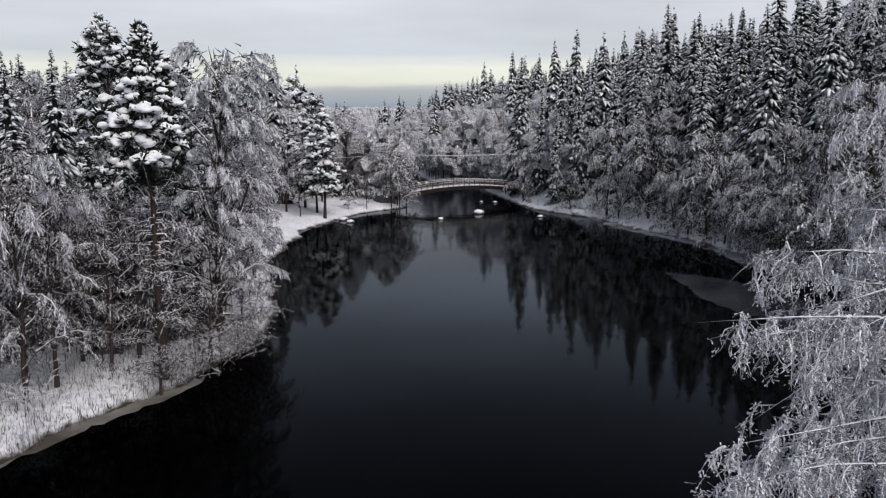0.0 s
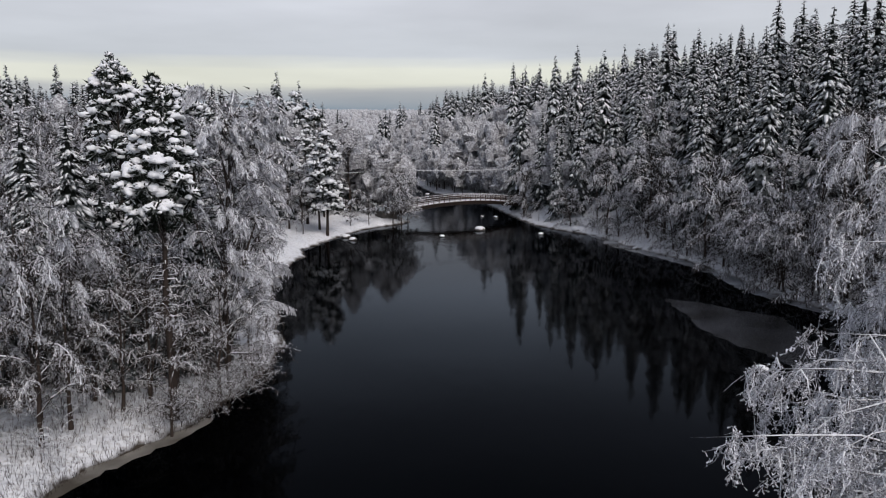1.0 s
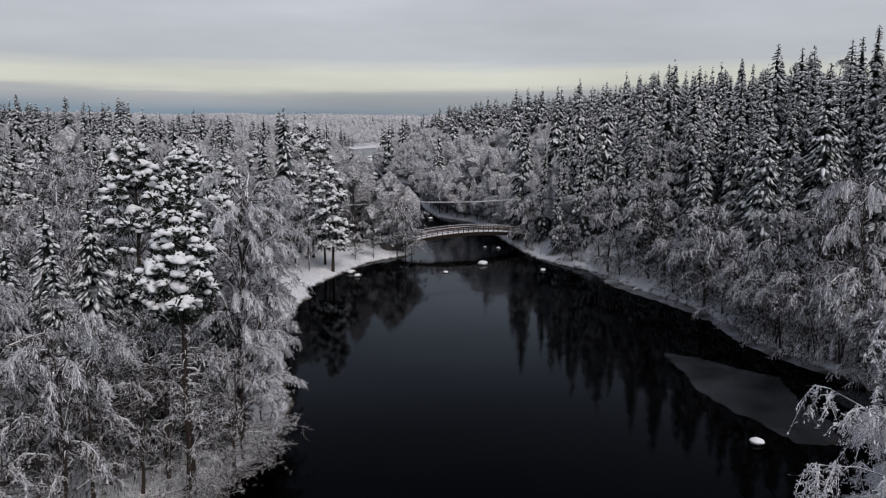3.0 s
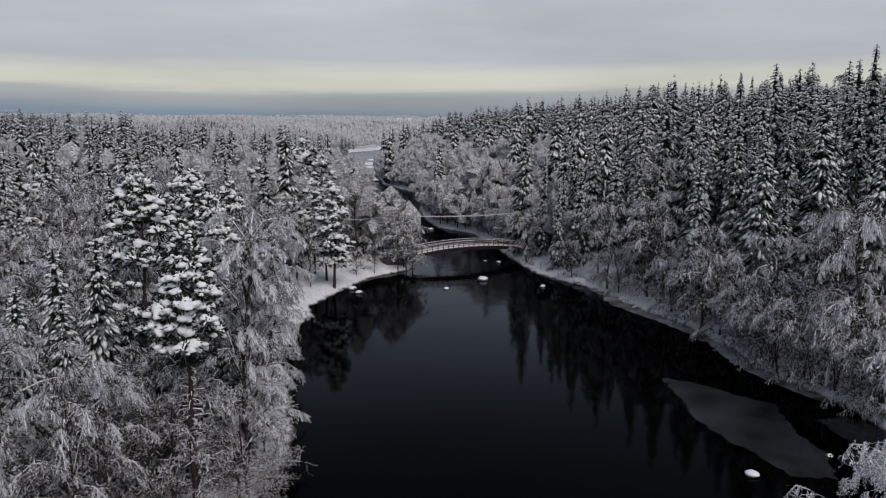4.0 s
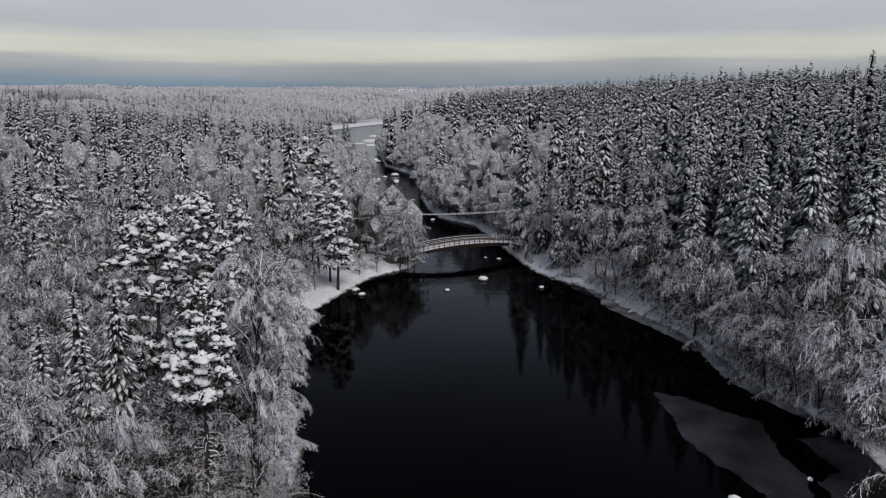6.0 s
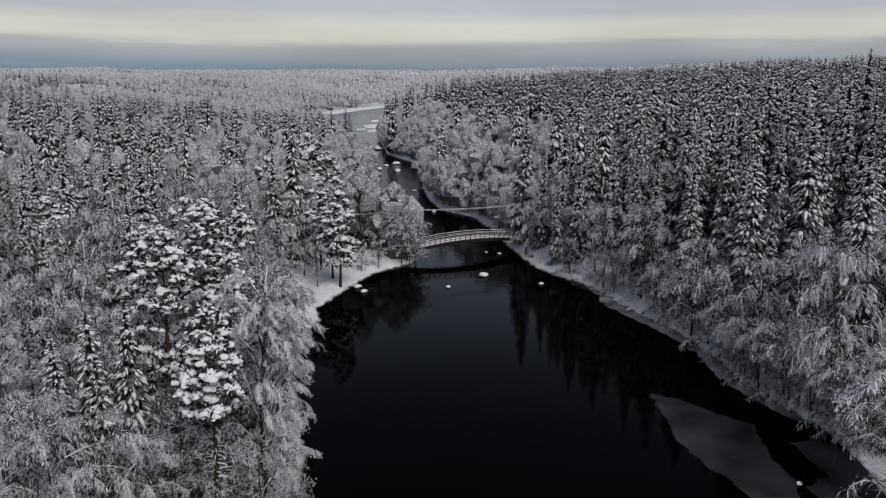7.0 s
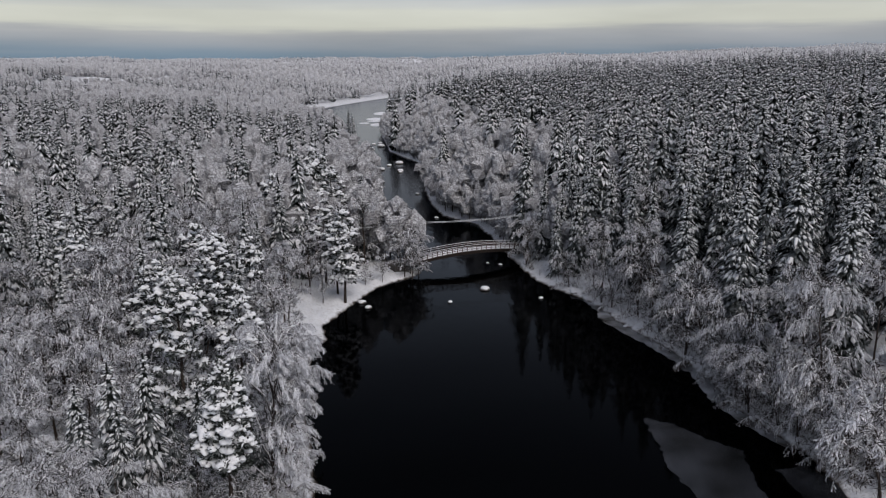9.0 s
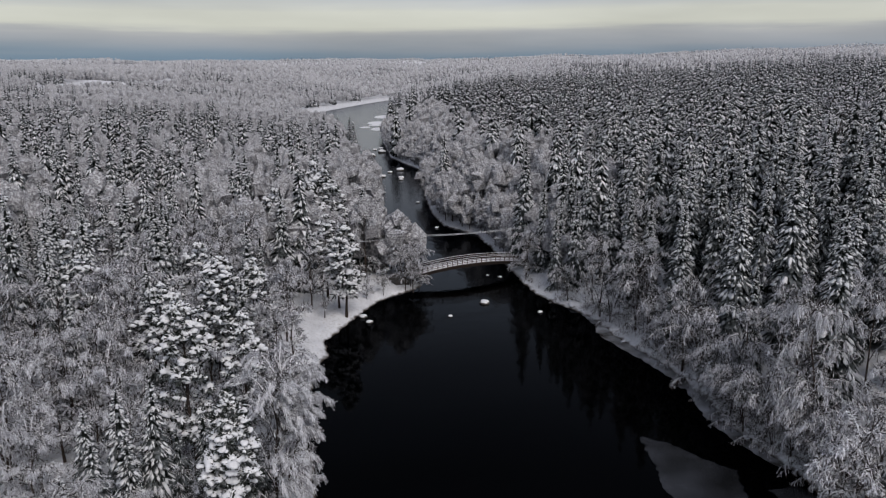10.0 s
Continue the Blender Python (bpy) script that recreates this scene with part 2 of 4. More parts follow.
def half_ball(shape):
    """The upper two thirds of a lump."""
    v, f = shape
    f = f[(v[f][..., 2] > -0.45).all(1)]
    used = np.unique(f)
    return v[used], np.searchsorted(used, f)


DOME1 = half_ball(BALL1)


def blobs(c, r, shape, rough=0.2, g=rng):
    """Uneven lumps at c (n, 3) with radii r (n, 3), flatter below."""
    v, f = shape
    n = len(c)
    bend = 1 + rough * (np.sin(v[None] @ g.normal(0, 2.2, (n, 3, 3)) + g.uniform(0, 6, (n, 1, 3))).sum(-1) * 0.5 + g.normal(0, 0.3, (n, len(v))))
    u = v[None] * bend[..., None]
    u[..., 2] = np.where(u[..., 2] < 0, u[..., 2] * 0.55, u[..., 2])
    out = c[:, None] + u * r[:, None]
    ff = f[None] + (np.arange(n) * len(v))[:, None, None]
    return out.reshape(-1, 3), ff.reshape(-1, 3)


def along(p, i, s):
    """Points at the share s of polylines p[i]."""
    k = p.shape[1] - 1
    x = np.clip(s, 0, 0.9999) * k
    j = x.astype(int)
    f = (x - j)[:, None]
    return p[i, j] * (1 - f) + p[i, j + 1] * f, unit(p[i, j + 1] - p[i, j])


def flat(a):
    return np.stack([np.cos(a), np.sin(a), 0 * a], -1)


# ---- trees ----
def trunk_line(h, lean, g, k=6, wob=0.015):
    s = np.linspace(0, 1, k)
    p = np.zeros((1, k, 3))
    p[0, :, 2] = s * h
    p[0, :, :2] = np.outer(s ** 1.5, lean) + g.normal(0, wob * h, (k, 2)) * (s * (1 - s))[:, None] * 2
    return p


def spruce_chunks(h, rb, nb, fingers, g, snow=1.0, start=0.08, cover=1.0, sleeve=False):
    """Needles and snow of a spruce: whorls of drooping boughs, each a fan of three fronds under its own long pillow of snow."""
    per = 7
    nw = nb // per
    nb = nw * per
    u = np.clip(np.repeat((np.arange(nw) + 0.5) / nw, per) + g.normal(0, 0.8 / nw, nb), 0, 1) ** 0.85
    z = h * (start + (0.99 - start) * u)
    az = np.tile(np.arange(per) * 2 * np.pi / per, nw) + np.repeat(g.uniform(0, 6.28, nw), per) + g.normal(0, 0.2, nb)
    whorl = np.repeat(g.uniform(0.84, 1.12, nw), per)
    r = rb * np.minimum(0.98, 1.13 * (1 - u) ** 0.82) * whorl * g.uniform(0.68, 1.1, nb) + 0.28
    el = np.radians(np.interp(u, [0, 0.5, 0.85, 1], [-26, -18, -10, 2]) + g.normal(0, 7, nb))
    droop = g.uniform(0.25, 0.6, nb) * np.interp(u, [0, 0.8, 1], [1, 0.85, 0.3])

    def fronds(turn, share, root):
        """Paths of one frond a bough, leaving it at the share root and turned sideways."""
        t = np.array([0.0, 0.55, 1.0])
        a = az + turn
        base = flat(az) * (r * np.cos(el) * root)[:, None]
        base[:, 2] = z + r * (np.sin(el) * root - droop * root ** 2)
        ln = (r * share)[:, None] * t
        p = base[:, None] + flat(a)[:, None] * (ln * np.cos(el)[:, None])[..., None]
        d0 = root + share * t
        p[..., 2] = z[:, None] + r[:, None] * (np.sin(el)[:, None] * d0 - droop[:, None] * d0 ** 2)
        p[:, 1:] += g.normal(0, 0.03, (nb, 2, 3)) * r[:, None, None]
        return p, r * share

    dark, white = [], []
    keep_snow = np.interp(u, [0, 0.25, 0.55, 0.9], [0.2, 0.6, 0.85, 0.95]) * cover
    lift = np.array([0, 0, 1.0])
    for turn, share, root in ((0 * az, 1.0, 0.0), (g.uniform(0.4, 0.75, nb), 0.62, 0.26), (-g.uniform(0.4, 0.75, nb), 0.62, 0.26)):
        p, ln = fronds(turn, share, root)
        w = (ln[:, None] * np.array([0.08, 0.18, 0]) + 0.03) * g.uniform(0.8, 1.2, (nb, 1))
        dark.append(tubes(p, w, w * 0.35, 3))
        f0 = g.uniform(0.2, 0.45, nb) if sleeve else g.uniform(0.15, 0.62, nb)
        f1 = np.minimum(f0 + (0.62 if sleeve else g.uniform(0.28, 0.55, nb)), 1.0)
        q = np.stack([along(p, np.arange(nb), f0 + (f1 - f0) * c)[0] for c in (0.0, 0.6, 1.0)], 1)
        q += lift * (0.05 * ln[:, None, None] + 0.02) + g.normal(0, 0.02, (nb, 1, 3)) * ln[:, None, None]
        sw = (ln[:, None] * np.array([0.06, 0.105, 0]) + 0.04) * g.uniform(0.35, 1.25, (nb, 3)) * snow
        k = g.uniform(0, 1, nb) < keep_snow
        white.append(tubes(q[k], sw[k], sw[k] * 0.6, 4))
    # dense dark heart of the crown
    zz = np.linspace(start, 0.985, 9)
    heart = np.minimum(1, 1.13 * (1 - zz) ** 0.82) * rb * 0.34 + 0.015
    dark.append(tubes(np.stack([0 * zz, 0 * zz, zz * h], 1)[None] + g.normal(0, 0.01 * rb, (1, 9, 3)), heart[None] * g.uniform(0.6, 1.4, (1, 9)), None, 7))
    # hanging needle sprays under the boughs, some with a clot of snow
    i = np.repeat(np.arange(nb), fingers)
    main, _ = fronds(0 * az, 1.0, 0.0)
    b, t = along(main, i, g.uniform(0.3, 0.95, len(i)))
    sd = np.cross(t, lift) * g.uniform(-1, 1, (len(i), 1))
    fl = r[i] * g.uniform(0.12, 0.28, len(i)) + 0.08
    e = b + (t * 0.4 + sd * 0.9 - lift * g.uniform(0.25, 0.8, (len(i), 1))) * fl[:, None]
    fw = (fl[:, None] * np.array([0.16, 0]) + 0.02)
    dark.append(tubes(np.stack([b, e], 1), fw, fw * 0.6, 3))
    kk = g.uniform(0, 1, len(i)) < 0.45 * keep_snow[i]
    white.append(tubes(np.stack([b * 0.3 + e * 0.7, b], 1)[kk] + lift * 0.05, fw[kk] * 1.1 * snow, fw[kk] * 0.7 * snow, 3))
    tip = np.array([[[0, 0, 0.95 * h], [0.01, 0, 0.985 * h], [0, 0, 1.0 * h]]])
    dark.append(tubes(tip, np.array([[0.07, 0.05, 0]]), None, 3))
    return dark, white


def thing(name, label, category, group="", kind=""):
    return tagged(new(name), label, category, group, kind)


def spruce(h, rb, nb, fingers, seed, label, snow=1.0, start=0.08, group="snowy spruces", cover=1.0, sleeve=False):
    g = np.random.default_rng(seed)
    ob = thing("spruce", label, "tree", group)
    part("trunk", [tubes(trunk_line(h * 0.94, (0, 0), g, 4, 0.003), np.array([[0.013, 0.010, 0.006, 0]]) * h, None, 6)], BARK, ob)
    dark, white = spruce_chunks(h, rb, nb, fingers, g, snow, start, cover, sleeve)
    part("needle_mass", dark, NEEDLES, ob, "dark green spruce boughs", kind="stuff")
    part("snow_load", white, SNOW, ob, "snow lying on the boughs", True, "stuff")
    return ob


def pine(h, crown, rad, nclump, tufts, seed, label, snow=1.0, shape=BALL2, lean=(0, 0), big=1.0, column=0.6, group="snowy pines", split=False, tiers=11):
    """A Scots pine: bare lower trunk, limbs, needle clumps with pillows of snow. crown: share of the height where it starts."""
    g = np.random.default_rng(seed)
    ob = thing("pine", label, "tree", group)
    tl = trunk_line(h * 0.98, lean, g, 7)
    part("trunk", [tubes(tl, np.interp(np.linspace(0, 1, 7), [0, 0.1, 1], [0.017, 0.013, 0.0])[None] * h, None, 8)], PINE_BARK, ob, "rough reddish-brown bark", True)
    u = np.sort(g.uniform(0, 1, nclump))
    u = np.clip(np.round(u * tiers) / tiers + g.normal(0, 0.03, nclump), 0, 1)
    prof = np.interp(u, [0, 0.12, 0.35, 0.6, 0.82, 1], [0.5, 0.98, 1.0, 0.6, 0.3, 0.05]) if split else np.interp(u, [0, 0.2, 0.5, 0.85, 1], [0.75, 1.0, 0.95, column, 0.12])
    rr = rad * prof * np.sqrt(g.uniform(0.12, 1, nclump))
    az = np.arange(nclump) * 2.399963 + g.normal(0, 0.3, nclump)
    s = crown + (0.97 - crown) * u
    at, _ = along(tl, np.zeros(nclump, int), s)
    c = at + flat(az) * rr[:, None] + np.array([0, 0, 1.0]) * (0.1 * rr[:, None])
    root, _ = along(tl, np.zeros(nclump, int), np.maximum(s - 0.10 * rr / rad - 0.02, 0.2))
    mid = (root + c) / 2 + np.array([0, 0, -0.06]) * rr[:, None]
    lw = (0.02 + 0.018 * rr)[:, None] * np.array([1, 0.7, 0.0])
    stems = np.stack([root, mid, c], 1)
    limbs = [] if split else [tubes(stems, lw, None, 4)]
    bearers = []
    for q in range(nclump if split else 0):
        bearers.append(part("limb", [tubes(stems[q:q + 1], lw[q:q + 1], None, 5)], BRANCH, ob, smooth=True))
    # bare dead limbs below the crown
    nd = 80 if split else 9
    ds = g.uniform(0.25, crown + 0.06, nd)
    dr, _ = along(tl, np.zeros(nd, int), ds)
    dd = flat(g.uniform(0, 6.28, nd)) * (rad * g.uniform(0.35, 0.9, nd))[:, None]
    limbs.append(tubes(np.stack([dr, dr + dd * 0.6 + (0, 0, 0.1), dr + dd - np.array([0, 0, 0.4])], 1), np.array([[0.04, 0.025, 0]]) * np.ones((nd, 1)), None, 4))
    part("branchwork", limbs, BRANCH, ob, "bare limbs with snow along the top", True, "stuff")
    cr = rad * g.uniform(0.22, 0.42, nclump) * big * (np.interp(u, [0, 0.22, 0.8, 1], [0.5, 1, 0.85, 0.6]) if split else np.interp(u, [0, 0.8, 1], [1, 0.85, 0.6]))
    i = np.repeat(np.arange(nclump), tufts)
    dv = g.normal(0, 1, (len(i), 3))
    dv[:, 2] = dv[:, 2] * 0.55 - 0.1
    dv = unit(dv)
    b = c[i] + dv * (cr[i] * 0.15)[:, None]
    e = c[i] + dv * (cr[i] * g.uniform(0.75, 1.3, len(i)))[:, None] + np.array([0, 0, 0.1]) * cr[i][:, None]
    tw = cr[i][:, None] * np.array([0.05, 0.075, 0]) + 0.012
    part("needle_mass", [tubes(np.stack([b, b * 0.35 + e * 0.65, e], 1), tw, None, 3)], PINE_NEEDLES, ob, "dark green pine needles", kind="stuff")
    # snow: uneven lumps over the top of each clump and short lobes along the shoots
    m = 11 if split else 6
    j = np.repeat(np.arange(nclump), m)
    off3 = g.normal(0, 0.42, (len(j), 3)) * cr[j][:, None]
    off3[::m] *= 0.3
    off3[:, 2] = cr[j] * (0.30 - 0.45 * (off3[:, 0] ** 2 + off3[:, 1] ** 2) / cr[j] ** 2 + g.normal(0, 0.08, len(j)))
    big_one = np.where(np.arange(len(j)) % m == 0, 1.2, 1.0)
    sr = cr[j][:, None] * np.array([0.44, 0.44, 0.32] if split else [0.46, 0.46, 0.32]) * (g.uniform(0.45, 1.1, len(j)) * big_one * (np.interp(u[j], [0, 0.5, 0.9], [1.25, 1.1, 0.8]) if split else 1.0))[:, None] * snow
    n4 = 4
    jl = np.repeat(np.arange(nclump), n4)
    la3 = flat(g.uniform(0, 6.28, len(jl)))
    ll = cr[jl] * g.uniform(0.6, 1.2, len(jl))
    top = c[jl] + np.array([0, 0, 0.18]) * cr[jl][:, None]
    sink = np.array([0, 0, 1.0])
    lobe = np.stack([top + la3 * (0.3 * ll)[:, None], top + la3 * (0.8 * ll)[:, None] - sink * (0.12 * ll)[:, None], top + la3 * (1.05 * ll)[:, None] - sink * (0.36 * ll)[:, None]], 1)
    lobew = cr[jl][:, None] * np.array([0.11, 0.16, 0]) * g.uniform(0.6, 1.3, (len(jl), 3)) * snow
    if split:
        for q in np.flatnonzero(u > 0.1):
            a, b4 = j == q, jl == q
            part("snow_pillow", [blobs(c[j][a] + off3[a], sr[a], shape, 0.3, g), tubes(lobe[b4], lobew[b4], lobew[b4] * 0.8, 5)], SNOW, bearers[q], "rounded pillow of snow", True)
    else:
        part("snow_load", [blobs(c[j] + off3, sr, shape, 0.3, g), tubes(lobe, lobew, lobew * 0.8, 4)], SNOW, ob, "heavy pillows of snow", True, "stuff")
    return ob


def birch(h, rad, nl, nsec, ntw, seed, label, weep=0.6, lean=(0, 0), low=0.25, tw=0.03, bark=BARK, rise=62, arch=0.2, name="birch", group="frosted birches", reach=None, spread=0.75, load=1.0, sl=1.0, tlen=1.0,
          split=False, taper=(0.85, 1.1, 1.0, 0.55), stems=1, slim=1.0, bare=0.35, strands=0, slen=0.8, sway=0.16, grains=0, gsize=0.1, comb=0.0, tangle=0, tips=(), wood=BRANCH):
    """A leafless birch: trunk, rising limbs that bend over, side branches and hanging frosted twigs. reach: an azimuth
    that the limbs favour. comb: how far twigs follow the branch that bears them. tangle: dark shoots added inside the
    crown as its shade. tips: where long boughs end, from the foot of the tree.
    """
    g = np.random.default_rng(seed)
    ob = thing(name, label, "tree", group)
    tl = trunk_line(h * 0.95, lean, g, 7, 0.02)
    part("trunk", [tubes(tl, np.interp(np.linspace(0, 1, 7), [0, 0.08, 1], [0.013, 0.010, 0.0])[None] * h, None, 7)], bark, ob, "", True)
    for q in range(stems - 1):
        tq = trunk_line(h * g.uniform(0.65, 0.85), g.normal(0, 0.16 * h, 2), g, 7, 0.02)
        part("stem", [tubes(tq, np.interp(np.linspace(0, 1, 7), [0, 0.08, 1], [0.009, 0.007, 0.0])[None] * h, None, 6)], bark, ob, "", True)
    u = np.sort(g.uniform(0, 1, nl))
    s0 = low + (0.93 - low) * u
    b, _ = along(tl, np.zeros(nl, int), s0)
    az = np.arange(nl) * 2.399963 + g.normal(0, 0.4, nl) if reach is None else g.normal(reach, spread, nl)
    ln = rad * np.interp(u, [0, 0.35, 0.7, 1], taper) * g.uniform(0.7, 1.2, nl)
    s = np.linspace(0, 1, 6)
    el = np.radians(rise + 14 * u + g.normal(0, 8, nl))
    run = ln[:, None] * (s + 0.15 * s ** 2)
    climb = ln[:, None] * (np.tan(np.clip(el, 0.2, 1.32))[:, None] * (s - 0.52 * s ** 2) * 0.75 - weep * arch * 2.2 * s ** 3)
    climb = climb * np.minimum(1, np.maximum(g.uniform(0.86, 1.0, nl) * h - b[:, 2], 0.1) / np.maximum(climb.max(1), 0.1))[:, None]
    lp = b[:, None] + flat(az)[:, None] * run[..., None] + np.array([0, 0, 1.0]) * climb[..., None]
    lp[:, 1:] += g.normal(0, 0.03 * rad, (nl, 5, 3))
    for m, tip in enumerate(tips):
        tip = np.array(tip, float)
        root, _ = along(tl, np.zeros(1, int), np.array([min(0.85, 0.86 * tip[2] / h)]))
        lp[m] = root + (tip - root) * s[:, None] + np.outer(np.sin(np.pi * s ** 1.3), (0, 0, 0.08 * np.linalg.norm(tip - root[0]))) + g.normal(0, 0.17, (6, 3)) * s[:, None]
    lw = (0.0045 * slim * h * (1.15 - 0.5 * u))[:, None] * np.array([1, 0.8, 0.6, 0.42, 0.25, 0])
    limbs = [] if split else [tubes(lp, lw, None, 4)]
    for q in range(nl if split else 0):
        part("limb", [tubes(lp[q:q + 1], lw[q:q + 1], None, 6)], BRANCH, ob, "", True)
    # filler twigs, coloured near black to give the crown its inner shade
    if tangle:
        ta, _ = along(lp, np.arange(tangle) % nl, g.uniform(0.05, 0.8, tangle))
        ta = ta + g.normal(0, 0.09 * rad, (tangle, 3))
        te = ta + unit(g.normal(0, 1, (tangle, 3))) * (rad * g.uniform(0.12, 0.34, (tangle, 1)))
        part("shade_twig_mass", [tubes(np.stack([ta, te], 1), tw * 1.7 * np.array([[1.0, 0]]) * g.uniform(0.6, 1.4, (tangle, 1)), None, 3)], SHADE_BARK, ob, "dark twig tangle added as shade inside the crown", kind="stuff")
    n2 = nl * nsec
    i = np.repeat(np.arange(nl), nsec)
    ss = 0.18 + 0.82 * g.uniform(0, 1, n2) ** 0.75
    sb, st = along(lp, i, ss)
    sd = unit(st * (0.7 + comb) + unit(g.normal(0, 1, (n2, 3))) * (0.9 - 0.35 * comb) + np.array([0, 0, 0.15]))
    l2 = rad * g.uniform(0.14, 0.40, n2) * (1.25 - 0.6 * ss) * sl
    q = np.linspace(0, 1, 3)
    sp = sb[:, None] + sd[:, None] * (l2[:, None] * (q - 0.2 * q ** 2))[..., None] - np.array([0, 0, 1.0]) * (weep * l2[:, None] * q ** 2.2)[..., None]
    w2 = (tw * 0.7) * np.array([1, 0.8, 0])[None] * np.ones((n2, 1))
    limbs.append(tubes(sp, w2, None, 3))
    part("branchwork", limbs, wood, ob, "dark branches with snow along the top", kind="stuff")
    n3 = n2 * ntw
    i = np.repeat(np.arange(n2), ntw)
    ts = 0.1 + 0.9 * g.uniform(0, 1, n3) ** 0.8
    tb, tt = along(sp, i, ts)
    td = unit(tt * (0.5 + 0.5 * comb) + g.normal(0, 0.62 - 0.28 * comb, (n3, 3)) - np.array([0, 0, 0.35 * weep]))
    l3 = rad * g.uniform(0.045, 0.13, n3) * tlen
    tip = tb + td * l3[:, None] - np.array([0, 0, 1.0]) * (weep * 0.35 * l3[:, None])
    tp = np.stack([tb, tip], 1)
    w3 = tw * np.array([1.0, 0])[None] * g.uniform(0.6, 1.4, (n3, 1))
    club = g.uniform(0, 1, n3) < 0.6
    tp[club] = tp[club][:, ::-1]
    w3[club] *= 1.25
    if strands:
        k2 = np.repeat(np.arange(n2), strands)
        gs = 0.3 + 0.7 * g.uniform(0, 1, len(k2))
        gb, _ = along(sp, k2, gs)
        gl = slen * g.uniform(0.4, 1.2, len(k2))
        drift = g.normal(0, sway, (len(k2), 3)) * gl[:, None]
        ge = gb + drift - np.array([0, 0, 1.0]) * gl[:, None]
        gm = (gb + ge) / 2 + g.normal(0, 0.1, (len(k2), 3)) * gl[:, None]
        gw = tw * np.array([0.8, 1.15, 0])[None] * g.uniform(0.6, 1.3, (len(k2), 1))
        part("hanging_twig_mass", [tubes(np.stack([gb, gm, ge], 1), gw, None, 3)], FROST, ob, "hanging twigs thick with frost", kind="stuff")
    if grains:
        k3 = np.repeat(np.arange(n2), grains)
        rb3, _ = along(sp, k3, g.uniform(0.1, 1.0, len(k3)))
        if strands:
            hung = g.integers(0, strands, len(k3)) + k3 * strands
            f3 = g.uniform(0.05, 1, (len(k3), 1))
            on = g.uniform(0, 1, len(k3)) < 0.72
            rb3 = np.where(on[:, None], gb[hung] * (1 - f3) + ge[hung] * f3 + g.normal(0, 0.02, (len(k3), 3)), rb3)
        re3 = rb3 + unit(g.normal(0, 1, (len(k3), 3)) + np.array([0, 0, -0.3])) * (gsize * g.uniform(0.35, 1.2, (len(k3), 1)))
        rw = gsize * 0.16 * g.uniform(0.6, 1.5, (len(k3), 1)) * np.array([[1.0, 0]])
        part("frost_mass", [tubes(np.stack([re3, rb3], 1), rw, None, 3)], FROST, ob, "crust of frost along the twigs", kind="stuff")
    # low and inner twigs stay dark: bare bark that also stands in for crown shade
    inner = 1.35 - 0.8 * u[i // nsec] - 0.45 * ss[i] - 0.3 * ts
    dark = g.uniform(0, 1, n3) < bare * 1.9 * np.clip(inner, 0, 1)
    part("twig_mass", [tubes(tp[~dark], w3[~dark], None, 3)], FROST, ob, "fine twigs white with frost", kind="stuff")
    if dark.any():
        part("bare_twig_mass", [tubes(tp[dark], w3[dark] * 0.6, None, 3)], BARK, ob, "bare inner twigs, dark for the shade in the crown", kind="stuff")
    # snow along limbs and side branches
    wl2 = (lw[:, 1:] * 0.8 + tw * 0.8) * g.uniform(0.5, 1.3, (nl, 5)) * min(load, 1.3)
    wl2[:len(tips)] *= 0.6
    lq = lp[:, 1:] + np.array([0, 0, 1.0]) * (lw[:, 1:, None] * 0.8 + wl2[..., None] * 0.6)
    keep = g.uniform(0, 1, n2) < 0.6
    sq = sp[keep] + np.array([0, 0, 1.0]) * (tw * 0.9)
    ws = tw * g.uniform(0.7, 1.9, (keep.sum(), 3)) * np.array([0.8, 1, 0]) * load
    part("snow_load", [tubes(lq, wl2, wl2 * 0.8, 4), tubes(sq, ws, ws * 0.8, 3)], SNOW, ob, "snow resting on the branches", True, "stuff")
    return ob


# ---- the lie of the land ----
LEFT = np.array([(-200, -60), (-50, -45), (0, -36), (15, -31), (30, -24), (41, -19.3), (46, -17.9), (51, -14.6), (57, -13.6), (62, -12.3), (70, -13.0), (77, -14.7), (92, -18.5), (108, -19.4),
                 (113, -18.5), (119, -20.0), (124, -18.4), (130, -17.0), (137, -15.0), (141, -13.4), (146, -10.2), (150, -6.5), (153, -5.2), (158, -8), (175, -14), (200, -17),
                 (217, -19), (270, -25), (320, -37), (353, -44), (402, -50), (500, -66), (555, -76), (640, -105), (727, -136), (808, -146), (900, -145), (994, -138), (1164, -120), (1313, -98), (1345, -80), (5200, -80)])
RIGHT = np.array([(-200, 10), (0, 8), (15, 8.5), (26, 10), (35, 15), (42, 22), (50, 30), (60, 36), (70, 38), (77, 37.5), (82, 35.6), (88, 34.2), (96, 34.0), (106, 32.6), (115, 29.5), (121, 27.2), (128, 26), (133, 24.5),
                  (137, 22.4), (141, 19.5), (146, 17.2), (153, 15.6), (165, 13.6), (185, 11), (205, 7.1), (217, -1.5), (235, -5), (269, -8.4), (313, -8.2), (352, -13.7), (401, -30), (506, -43), (645, -50),
                  (885, -65), (1311, -87), (1345, -96), (5200, -96)])


